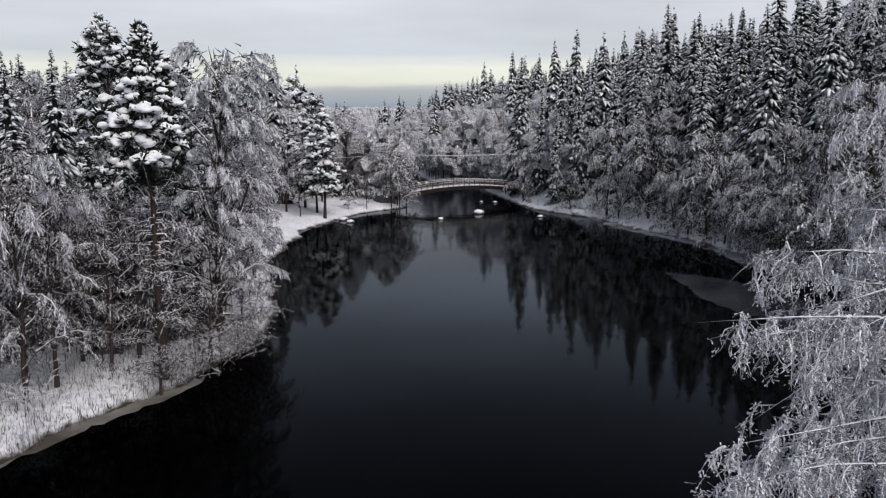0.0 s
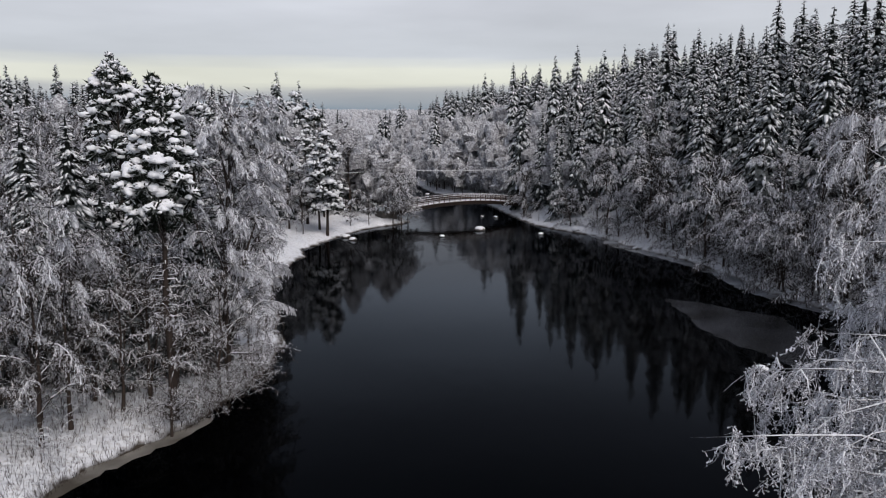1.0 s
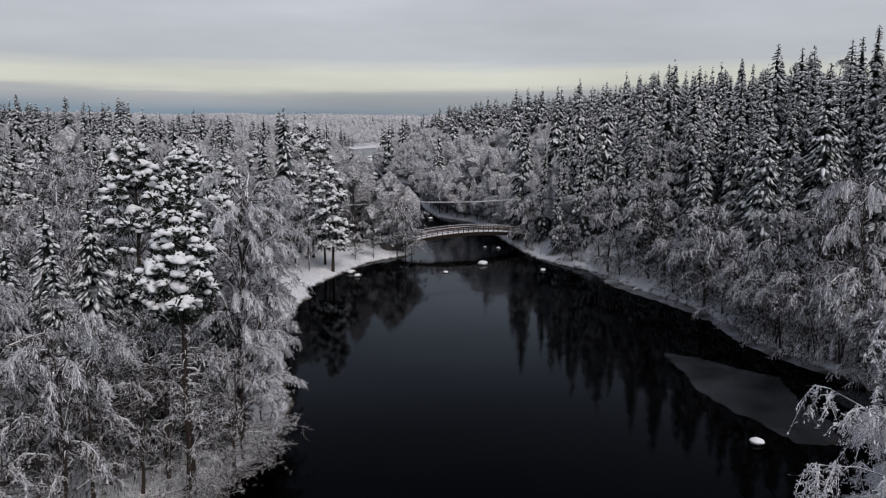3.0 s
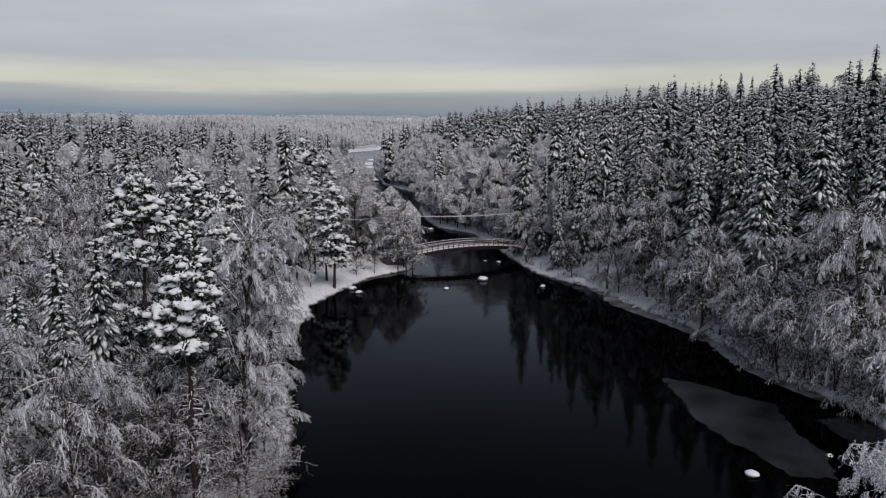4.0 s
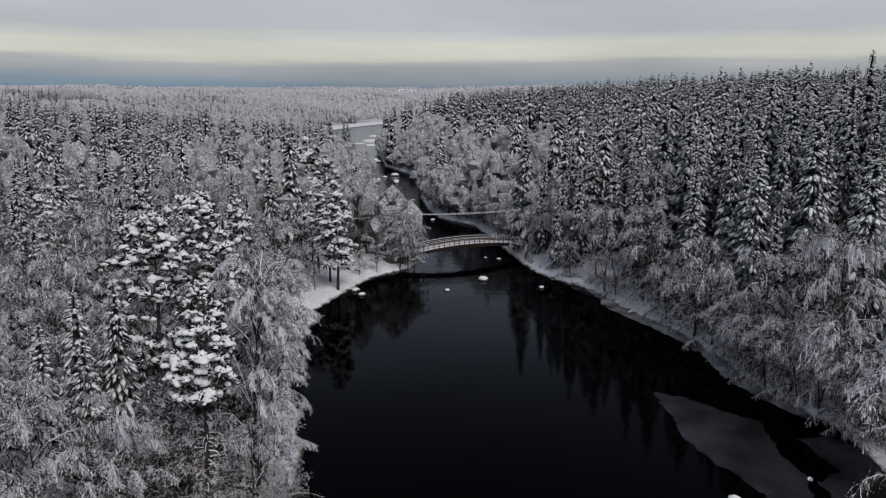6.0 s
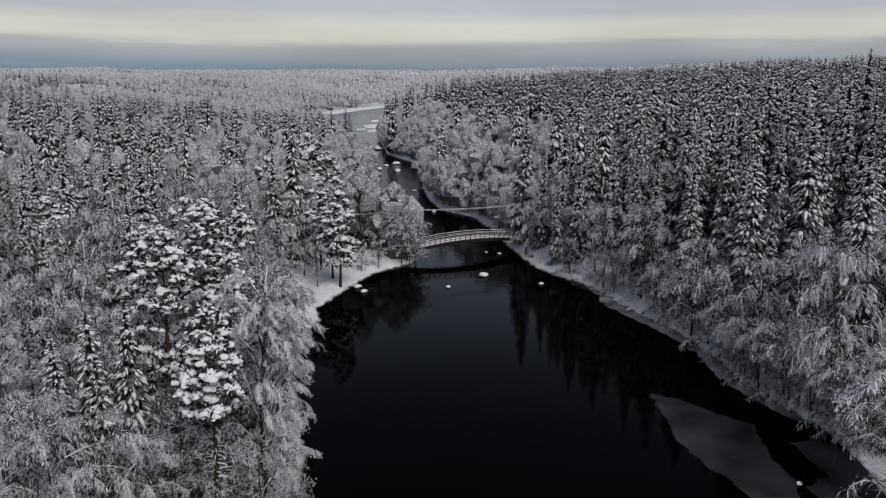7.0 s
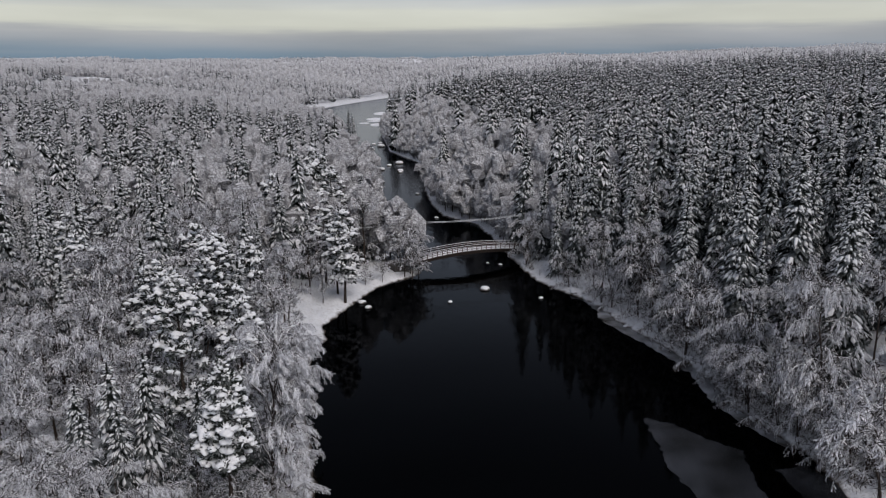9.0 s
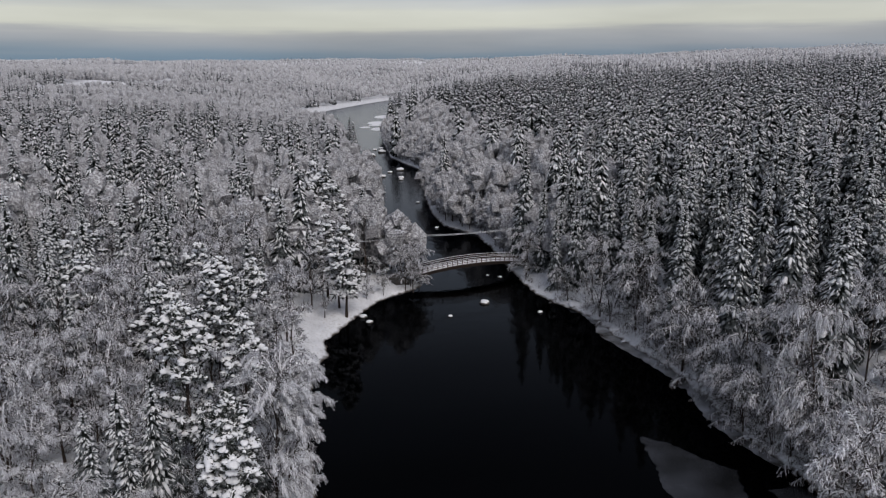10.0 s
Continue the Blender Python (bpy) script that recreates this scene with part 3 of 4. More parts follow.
def smooth_noise(x, y, scale, seed):
    g = np.random.default_rng(seed)
    out = 0 * x
    for k in range(5):
        a, ph, f = g.uniform(0, 6.28), g.uniform(0, 6.28, 2), g.uniform(0.7, 1.8)
        u, v = (x * np.cos(a) + y * np.sin(a)) / scale * f, (-x * np.sin(a) + y * np.cos(a)) / scale * f
        out = out + np.sin(6.28 * u + ph[0] + 1.3 * np.sin(4.1 * v)) * np.cos(6.28 * v + ph[1]) / 5
    return out


def river(x, y):
    """Distances outside the two shores: positive on land."""
    wig = 0.5 * smooth_noise(x * 0 + y, y * 0.3, 11.0, 3) + 0.25 * smooth_noise(x * 0, y, 4.0, 4)
    return np.interp(y, LEFT[:, 0], LEFT[:, 1]) - x + wig, x - np.interp(y, RIGHT[:, 0], RIGHT[:, 1]) + wig


def ground_height(x, y):
    x, y = np.asarray(x, float), np.asarray(y, float)
    dl, dr = river(x, y)
    d = np.maximum(dl, dr)
    inland = np.maximum(d, 0)
    left = 0.25 * np.minimum(inland, 2.5) + 2.2 * (1 - np.exp(-inland / 25)) + 4.5 * np.clip((inland - 32) / 70, 0, 1)
    right = 0.22 * np.minimum(inland, 3) + 10.5 * (1 - np.exp(-np.maximum(inland - 2, 0) / 22)) + 0.035 * np.minimum(inland, 160)
    side = np.clip(dr / 6, 0, 1)
    land = np.where(dr > dl, right * side + left * (1 - side), left)
    r = np.hypot(x, y)
    away = np.clip(inland / 260, 0, 1) ** 1.2
    away = np.maximum(away, np.clip((r - 1380) / 500, 0, 1))
    up_east = np.clip((x / np.maximum(r, 1) - 0.1) / 0.4, 0, 1)
    far = np.maximum(r - 250, 0) * 0.0235 * (1 + 0.42 * up_east) * away
    far = far * (1 + 0.30 * smooth_noise(x, y, 1700.0, 9)) + 9 * smooth_noise(x, y, 420.0, 10) * np.clip((r - 300) / 500, 0, 1) * away
    rough = 0.16 * smooth_noise(x, y, 7.0, 5) + 0.07 * smooth_noise(x, y, 2.3, 6)
    land = land + far + rough * np.clip(inland / 2, 0.0, 1) + 0.06
    bed = -0.35 - 0.5 * np.clip(-d / 3, 0, 1.5)
    k = np.clip((d + 0.35) / 0.45, 0, 1)
    return land * k + bed * (1 - k)


def grid_axis(marks):
    out = []
    for (a, step), (b, _) in zip(marks[:-1], marks[1:]):
        out += list(np.arange(a, b, step))
    return np.array(out + [marks[-1][0]])


def sheet(name, xs, ys, mat, height):
    gx, gy = np.meshgrid(xs, ys)
    v = np.stack([gx, gy, height(gx, gy)], -1).reshape(-1, 3)
    nx, ny = len(xs), len(ys)
    i = (np.arange(ny - 1)[:, None] * nx + np.arange(nx - 1)).ravel()
    f = np.concatenate([np.stack([i, i + 1, i + nx + 1], 1), np.stack([i, i + nx + 1, i + nx], 1)])
    ob = new(name, mesh_of(name, [(v, f, 0)], [mat], True))
    return ob


GX = grid_axis([(-4900, 300), (-1600, 100), (-600, 30), (-180, 8), (-70, 2.5), (-42, 0.9), (52, 2.5), (90, 8), (250, 30), (700, 100), (1700, 300), (4900, 0)])
GY = grid_axis([(-900, 150), (-150, 25), (0, 4), (36, 0.9), (160, 2.5), (240, 5), (420, 12), (900, 30), (1500, 80), (3000, 200), (4900, 0)])
tagged(sheet("ground", GX, GY, GROUND, ground_height), "snow-covered ground rising from the river banks", "ground", kind="structure")
tagged(sheet("water", np.linspace(-180, 60, 7), np.linspace(-300, 1400, 15), WATER, lambda x, y: 0 * x), "still black river water mirroring the forest and sky", "river", kind="structure")


def slab(name, outline, mat, top, thick, seed, label, category):
    """A thin plate of ice with a ragged rim."""
    g = np.random.default_rng(seed)
    p = np.array(outline, float)
    q = []
    for a, b in zip(p, np.roll(p, -1, 0)):
        n = max(2, int(np.linalg.norm(b - a) / 0.6))
        s = np.arange(n)[:, None] / n
        q.append(a + (b - a) * s)
    q = np.concatenate(q)
    q = q + 0.6 * np.stack([smooth_noise(q[:, 0], q[:, 1], 3.0, seed), smooth_noise(q[:, 0], q[:, 1], 2.2, seed + 1)], 1) + g.normal(0, 0.05, q.shape)
    bm = bmesh.new()
    face = bm.faces.new([bm.verts.new((x, y, top)) for x, y in q])
    face.normal_update()
    if face.normal.z < 0:
        face.normal_flip()
    low = bmesh.ops.extrude_face_region(bm, geom=[face])
    for e in low["geom"]:
        if isinstance(e, bmesh.types.BMVert):
            e.co.z -= thick
    bmesh.ops.triangulate(bm, faces=bm.faces[:])
    bmesh.ops.recalc_face_normals(bm, faces=bm.faces[:])
    me = bpy.data.meshes.new(name)
    bm.to_mesh(me)
    bm.free()
    me.materials.append(mat)
    return tagged(new(name, me), label, category)


slab("ice_sheet", [(22.7, 85.2), (25.8, 83.6), (28.4, 79.8), (31.3, 77.2), (30.1, 70), (30.6, 66), (29, 61), (26.0, 61.2), (24.6, 65.4), (23.4, 69), (22.4, 73.2), (22.8, 77.5)], ICE, 0.03, 0.06, 21,
     "thin grey ice sheet dusted with snow on the water", "ice")
slab("ice_sheet", [(33.2, 73), (36.5, 74), (39.5, 68), (38, 60), (33, 58), (30.8, 60), (31.2, 64.5), (33.8, 66.5)], ICE, 0.028, 0.06, 22, "thin grey ice sheet dusted with snow beside the bank", "ice")
slab("ice_shelf", [(23.2, 138), (25.2, 127), (24.6, 123.5), (25.6, 119.8), (27.2, 115.5), (30.5, 107), (32.4, 99), (32.2, 91), (33.6, 84), (35.8, 78.5), (39, 76), (38, 90), (37, 106), (33, 118), (30, 128), (27, 137)], SHELF, 0.05, 0.08, 23,
     "snowy shelf of ice frozen to the bank", "ice")
slab("ice_shelf", [(-17.5, 44.9), (-14.6, 49.6), (-13.6, 52.6), (-14.6, 53), (-16, 51), (-19, 46), (-21, 42), (-21, 40), (-19.4, 40.6)], BROWN_ICE, 0.035, 0.06, 24, "narrow shelf of brownish ice along the shore", "ice")
for k, (cx, cy, a, b) in enumerate([(-66, 800, 9, 30), (-63, 700, 9, 22), (-54, 620, 7, 20), (-68, 640, 4, 8), (-62, 668, 6, 9), (-41, 560, 3, 6)]):
    an = np.linspace(0, 6.28, 14, endpoint=False)
    slab("ice_floe", np.stack([cx + a * np.cos(an), cy + b * np.sin(an)], 1), SNOW, 0.12, 0.2, 40 + k, "white snow-covered floe of ice in the river", "ice")
slab("river_ice", [(-50, 440), (-56, 480), (-70, 556), (-100, 642), (-134, 728), (-143, 808), (-142, 900), (-136, 994), (-118, 1164), (-96, 1312), (-89, 1312), (-67, 885), (-52, 650), (-46, 520), (-40, 450)], ICE, 0.04, 0.08, 60,
     "grey ice covering the wide upper river", "ice")


# ---- boulders in the river ----
def boulder(x, y, r, seed, tall=0.6):
    g = np.random.default_rng(seed)
    ob = thing("boulder", "dark boulder in the water under a thick cap of snow", "rock", "boulders in the river")
    ob.location = (x, y, 0)
    s = np.array([[r, r * g.uniform(0.7, 1.0), r * tall]])
    stone = part("stone", [blobs(np.array([[0, 0, 0.05]]), s, BALL3, 0.12, g)], STONE, ob, "wet dark stone", True)
    part("snow_cap", [blobs(np.array([[0, 0, r * tall * 0.45]]), s * np.array([0.98, 0.98, 0.85]), BALL3, 0.10, g)], SNOW, stone, "rounded cap of snow", True)
    return ob


BOULDERS = [(6.8, 140.5, 0.95), (0.3, 132.3, 0.45), (11.0, 159.5, 0.5), (16.6, 134.6, 0.5), (-13.8, 129.0, 0.6), (-15.2, 132.0, 0.7), (22.9, 61.5, 0.52), (30.5, 65.0, 0.3), (23.5, 138, 1.3), (-12.1, 222.6, 1.1),
            (-10.2, 258, 0.7), (-21.7, 348, 1.7), (-25.7, 340, 1.1), (-19.6, 321, 1.3), (-31.9, 328.7, 2.2), (-27.7, 325, 1.5), (-19.3, 315.7, 0.9), (-40.7, 410, 2.4), (-36.8, 431, 2.2), (-39, 452, 1.4), (-3.2, 214, 0.6), (-42, 444, 1.2), (35.2, 84.5, 0.6), (28.2, 118.5, 0.5), (8.4, 161, 0.35)]
for k, (x, y, r) in enumerate(BOULDERS):
    boulder(x, y, r, 100 + k)


# ---- the footbridge ----
def box(size, at=(0, 0, 0), turn=None):
    v = np.array([(x, y, z) for x in (-0.5, 0.5) for y in (-0.5, 0.5) for z in (-0.5, 0.5)]) * np.array(size)
    if turn is not None:
        v = v @ turn.T
    f = np.array([(0, 1, 3), (0, 3, 2), (4, 6, 7), (4, 7, 5), (0, 4, 5), (0, 5, 1), (2, 3, 7), (2, 7, 6), (0, 2, 6), (0, 6, 4), (1, 5, 7), (1, 7, 3)])
    return v + np.array(at), f


def bridge():
    a, b = np.array([-9.0, 152.6]), np.array([17.5, 166.5])
    n = 26
    length = np.linalg.norm(b - a)
    d = (b - a) / length
    side = np.array([-d[1], d[0]])
    ob = thing("footbridge", "arched timber footbridge with railings and a snowy deck", "bridge")
    s = np.linspace(0, 1, n + 1)
    mid = a + (b - a) * s[:, None]
    z = 2.1 + 1.35 * (1 - (2 * s - 1) ** 2)
    half = 1.5

    def strip(offset, lift, w, h, lo=0, hi=n):
        """A bent beam along the deck."""
        p = mid[lo:hi + 1] + side * offset
        c = z[lo:hi + 1] + lift
        v = np.array([(*(q + side * dx), zz + dz) for q, zz in zip(p, c) for dx, dz in ((-w / 2, -h / 2), (w / 2, -h / 2), (w / 2, h / 2), (-w / 2, h / 2))])
        f = []
        m = hi - lo
        for j in range(m):
            for i in range(4):
                q, r = 4 * j + i, 4 * j + (i + 1) % 4
                f += [(q, r, r + 4), (q, r + 4, q + 4)]
        f += [(0, 2, 1), (0, 3, 2), (4 * m, 4 * m + 1, 4 * m + 2), (4 * m, 4 * m + 2, 4 * m + 3)]
        return v, np.array(f)

    for o in (-1.25, 1.25):
        part("beam", [strip(o, -0.42, 0.22, 0.6)], BEAM, ob, "dark glued-timber arch beam")
    deck = part("deck", [strip(0, -0.06, 2 * half, 0.1)], TIMBER, ob)
    part("deck_snow", [strip(0, 0.06, 2 * half - 0.25, 0.12)], SNOW, deck, "trodden snow on the deck", True)
    for o in (-half, half):
        handrail = part("handrail", [strip(o, 1.12, 0.13, 0.07)], TIMBER, ob)
        part("rail_snow", [strip(o, 1.185, 0.12, 0.055)], SNOW, handrail, "ridge of snow on the handrail", True)
        middle = part("rail", [strip(o, 0.72, 0.05, 0.10)], TIMBER, ob)
        part("rail_snow", [strip(o, 0.79, 0.06, 0.04)], SNOW, middle, "thin ridge of snow on the middle rail", True)
        part("rail", [strip(o, 0.36, 0.05, 0.10)], TIMBER, ob)
        ang = math.atan2(d[1], d[0])
        turn = np.array([[math.cos(ang), -math.sin(ang), 0], [math.sin(ang), math.cos(ang), 0], [0, 0, 1]])
        for j in range(0, n + 1):
            q = mid[j] + side * (o * 1.02)
            part("post", [box((0.11, 0.11, 1.45), (q[0], q[1], z[j] + 0.42), turn)], TIMBER, ob)
    for q, w in ((a - d * 1.2, 1), (b + d * 1.2, 1)):
        ang = math.atan2(d[1], d[0])
        turn = np.array([[math.cos(ang), -math.sin(ang), 0], [math.sin(ang), math.cos(ang), 0], [0, 0, 1]])
        part("abutment", [box((3.0, 3.6, 3.2), (q[0], q[1], 0.45), turn)], STONE, ob, "stone abutment")
    return ob


bridge()


def pole(x, y, h):
    ob = thing("utility_pole", "weathered wooden utility pole with a crossarm", "pole", "utility poles")
    z = float(ground_height(x, y)) - 0.3
    h = h - z
    ob.location = (x, y, z)
    part("shaft", [tubes(np.array([[(0, 0, 0), (0, 0, h * 0.98), (0, 0, h)]]), np.array([[0.13, 0.09, 0]]), None, 8)], TIMBER, ob)
    part("crossarm", [box((0.12, 1.1, 0.12), (0, 0, h - 0.35))], TIMBER, ob)
    return (x, y, z + h - 0.28)


def cable(p, q, sag, seed):
    s = np.linspace(0, 1, 30)
    line = np.array(p) * (1 - s[:, None]) + np.array(q) * s[:, None]
    line[:, 2] -= 4 * sag * s * (1 - s)
    ob = new("cable", mesh_of("cable", [(*tubes(line[None], np.full((1, 30), 0.045), None, 5), 0)], [CABLE]))
    tagged(ob, "overhead cable thick with frost across the river", "cable", "overhead cables")


poles = [pole(-8.6, 156.5, 10.0), pole(27.0, 171.5, 10.6), pole(-40.0, 147.0, 10.8)]
for dy in (-0.5, 0.5):
    for i, j in ((0, 1), (0, 2)):
        p, q = poles[i], poles[j]
        cable((p[0], p[1] + dy, p[2]), (q[0], q[1] + dy, q[2]), 0.9, 1)


# ---- trees one by one: the near bank ----
def plant(ob, x, y, scale=1.0, turn=0.0, sink=0.15):
    """Stands a tree in the ground."""
    ob.matrix_basis = stand(x, y, scale, turn, sink)
    return ob


def stand(x, y, scale=1.0, turn=0.0, sink=0.15):
    return Matrix.Translation((x, y, float(ground_height(x, y)) - sink)) @ Matrix.Rotation(turn, 4, "Z") @ Matrix.Scale(scale, 4)


taken = []


def keep_clear(x, y, r):
    taken.append((x, y, r))


def put(ob, x, y, r=2.0, **k):
    keep_clear(x, y, r)
    return plant(ob, x, y, **k)


put(pine(20.6, 0.56, 2.05, 96, 90, 11, "tall pine with heavy pillows of snow beside the river", 1.05, BALL2, (-0.3, 0.4), 1.05, 0.34, split=True, tiers=8), -15.8, 51.6, 2.5)
put(pine(22.4, 0.34, 2.2, 110, 50, 12, "tallest pine with a broad dark snow-laden crown", 1.25, BALL1, (-0.5, 0), 1.1, 0.6), -24.0, 67.2, 3)
put(pine(20.2, 0.45, 1.9, 60, 26, 13, "slender pine laden with snow", 1.15, BALL1, (0.3, 0), 1.1, 0.6), -19.8, 69.8, 2.5)
put(pine(21.2, 0.45, 3.0, 90, 26, 14, "pine with a rounded snowy crown", 1.1, BALL1), -26.9, 87.5, 2.5)
put(pine(19.8, 0.3, 2.5, 90, 26, 15, "pine with a snowy crown among birches", 1.1, BALL1, column=0.4), -24.5, 93.2, 2.5)
# the big birch that leans out over the water, and alders round the tall pine
put(birch(19.6, 3.4, 84, 16, 22, 21, "large leaning birch with long frosted branches hanging over the water", 0.5, (0.9, 0.3), 0.06, 0.025, rise=66, arch=0.3, load=1.2, reach=0.0, spread=1.6, split=True, tlen=1.0, stems=3, taper=(1.0, 1.1, 1.0, 0.6), slim=0.7, bare=0.15, grains=10, gsize=0.16, comb=0.8, sl=0.85, tangle=980), -15.0, 60.5, 2.5)
put(birch(14.0, 3.4, 26, 12, 14, 22, "many-stemmed frosted birch on the river bank", 0.7, (0.8, 0.3), 0.08, 0.022, stems=3, comb=0.4, tangle=700, slim=0.7), -16.6, 67.5, 2.0)
put(birch(11.0, 3.2, 24, 11, 14, 23, "many-stemmed frosted birch on the river bank", 0.7, (0.6, 0.3), 0.06, 0.022, stems=3, comb=0.4, tangle=630, slim=0.7), -17.4, 74.5, 2.0)
for k, (x, y, h, r) in enumerate([(-14.0, 54.8, 10.0, 3.4), (-17.8, 53.4, 10.5, 3.4), (-14.2, 57.6, 8.0, 2.4), (-20.2, 57.0, 11.5, 3.0), (-14.4, 64.0, 6.0, 2.0), (-18.6, 51.2, 10.0, 3.0), (-20.8, 52.6, 10.0, 2.8), (-17.0, 56.0, 9.5, 2.8), (-15.4, 49.9, 8.0, 2.4), (-22.4, 54.2, 10.0, 2.6)]):
    put(birch(h, r, 24, 11, 11, 90 + k, "bare dark alder with snow along every branch", 0.3, (0.4, -0.4), 0.14, 0.022, rise=38, arch=0.2, name="alder", group="alders on the bank", stems=2, load=0.42, bare=2.2, wood=SHADE_BARK), x, y, 1.2)
for k, (x, y, h) in enumerate([(-14.2, 53.0, 2.6), (-13.5, 54.6, 3.2), (-13.0, 56.4, 2.8), (-12.9, 58.4, 3.0), (-15.2, 51.0, 2.2), (-12.6, 60.6, 2.6)]):
    put(birch(h, 1.5, 26, 9, 9, 130 + k, "leafless brown alder bush at the water's edge", 0.2, (0.5, 0), 0.02, 0.014, rise=50, arch=0.1, name="alder", group="alders on the bank", stems=3, load=0.35, bare=2.4, wood=BARK), x, y, 0.8)
for k, (x, y, h, r) in enumerate([(-24.3, 58.8, 16.9, 2.6), (-26.6, 57.5, 16.5, 2.4), (-25.4, 55.8, 13.6, 2.3), (-26.4, 52.2, 14.6, 2.4), (-30.9, 60.4, 13.0, 2.3), (-29.2, 52.5, 11.5, 2.1)]):
    put(spruce(h, r * 1.12, 182, 6, 31 + k, "young dark spruce with snow on every bough", 1.0, cover=0.85, sleeve=True), x, y, 1.6)
for k, (x, y, h, r) in enumerate([(-19.0, 60.8, 11.5, 2.2), (-21.6, 62.8, 12.5, 2.3), (-17.6, 64.2, 9.5, 2.0), (-20.4, 55.2, 8.5, 1.9), (-17.2, 59.4, 11.0, 2.2), (-23.0, 60.2, 12.0, 2.4), (-16.2, 61.8, 9.0, 2.0), (-18.4, 57.6, 9.0, 2.0)]):
    put(spruce(h, r, 140, 3, 41 + k, "shaded spruce with little snow among the birches", 0.4), x, y, 1.4)
# birches along the near shore
for k, (x, y, h, r, ln) in enumerate([(-20.9, 46.4, 13.4, 3.2, (0.3, -0.4)), (-22.4, 49.3, 14.6, 3.0, (-0.8, 0)), (-20.4, 48.6, 12.6, 2.6, (0.2, 0)),
                                      (-24.6, 46.8, 15.0, 3.6, (0, -0.5)), (-27.5, 48.5, 15.0, 3.4, (0, 0)), (-28.5, 45.0, 14.4, 3.4, (0, 0)), (-23.0, 44.2, 11.0, 2.6, (0.2, -0.3))]):
    put(birch(h * 0.95, r, 17, 19, 17, 50 + k, "frosted birch with a slender dark trunk on the shore", 0.75, ln, 0.15, 0.02, rise=56, arch=0.3, load=1.0, sl=0.8, bare=0.8, grains=12, gsize=0.15, comb=0.1, tlen=1.0, slim=0.7, tangle=616), x, y, 1.4)
# the birch whose boughs pass close by
BOUGHS = [(-7.9, -0.1, 8.9), (-7.1, -0.3, 9.2), (-7.6, -1.4, 7.2), (-6.3, 0.5, 10.2), (-8.5, -0.3, 9.5), (-8.1, -1.6, 7.5), (-6.7, 0.7, 10.9), (-8.3, -2.1, 6.8), (-5.2, 1.2, 13.6), (-5.9, 0.2, 11.8), (-5.2, 0.3, 15.4), (-3.9, 0.5, 16.6)]
put(birch(16.4, 5.0, 94, 22, 9, 71, "large weeping birch with snow-loaded boughs and hanging frosted twigs", 0.8, (-0.2, 0.4), 0.08, 0.008, rise=40, arch=0.15, reach=3.0, spread=0.95, load=1.8, sl=0.72, tlen=0.5, split=True, taper=(1.2, 1.15, 0.8, 0.5), slim=0.55, bare=0.6, strands=6, slen=0.45, sway=0.45, grains=50, gsize=0.11, tips=BOUGHS), 13.6, 23.5, 3)
put(birch(12.0, 3.4, 44, 14, 8, 72, "weeping birch bowed down by snow", 0.9, (-0.3, 0), 0.1, 0.009, rise=46, arch=0.2, reach=3.1, spread=1.2, load=2.6, sl=0.6, tlen=0.6, slim=0.7, bare=0.6, strands=5, slen=0.5, sway=0.35, grains=34, gsize=0.16), 21.2, 37.0, 3)
# the spit by the footbridge
put(pine(17.0, 0.22, 3.1, 84, 24, 16, "pine with snowy layered boughs on the open spit", 1.15, BALL1, column=0.5), -18.0, 130.6, 2)
put(pine(13.5, 0.35, 2.3, 46, 20, 17, "small pine with snowy boughs on the spit", 1.0, BALL1), -19.8, 134.5, 2)
for k, (x, y, h, r) in enumerate([(-7.0, 147.8, 11.2, 2.9), (-5.9, 150.2, 9.6, 2.5), (-8.6, 148.6, 9.6, 2.6), (-7.6, 150.8, 10.0, 2.6), (-12.6, 144.5, 6.0, 1.5), (-15.5, 141.0, 5.0, 1.2), (-21.5, 128.5, 8.0, 1.5), (-23.5, 139.0, 11.0, 2.6)]):
    put(birch(h, r, 22, 10, 14, 80 + k, "small frosted tree on the snowy spit", 0.6, (0, 0), 0.12, 0.03, comb=0.5, tangle=336, slim=0.7), x, y, 1.5)
# tall spruces and birches on the far bank
SPRUCES = [spruce(25, r, nb, 3, 200 + i, "tall dark spruce with drooping snow-covered boughs", 1.15, 0.05) for i, (r, nb) in enumerate(((4.2, 245), (3.5, 252), (3.9, 238), (3.2, 259)))]
for ob, (x, y, s) in zip(SPRUCES, [(38.9, 100.8, 0.97), (16.9, 168.5, 1.1), (44.2, 84.4, 0.95), (19.8, 158.7, 0.78)]):
    put(ob, x, y, 2.4, scale=s)
PINES = [pine(18, 0.40, 2.8, 56, 26, 220 + i, "pine with snow-laden boughs in the forest", 1.15, BALL1) for i in range(2)]
BIRCHES = [birch(15, 3.1, 17, 16, 16, 240 + i, "leafless birch white with frost", w, (g2, 0), 0.05, 0.034, rise=ri, arch=ar, load=1.0, bare=0.35, comb=0.12, tlen=1.15, sl=0.95, slim=0.8, taper=(1.1, 1.15, 1.0, 0.6), tangle=476) for i, (w, g2, ri, ar) in enumerate(((0.6, 0.5, 60, 0.25), (0.35, -0.4, 66, 0.15), (0.9, 0.3, 55, 0.35), (0.5, 0, 62, 0.2)))]
WILLOWS = [birch(8.5, 2.9, 18, 14, 15, 260 + i, "low frosted willow leaning over the bank", 0.7, (1.5, 0), 0.02, 0.026, rise=46, arch=0.25, load=1.0, bare=0.6, comb=0.1, tlen=1.15, sl=0.95, slim=0.8, tangle=476, name="willow", group="frosted willows", stems=3) for i in range(2)]
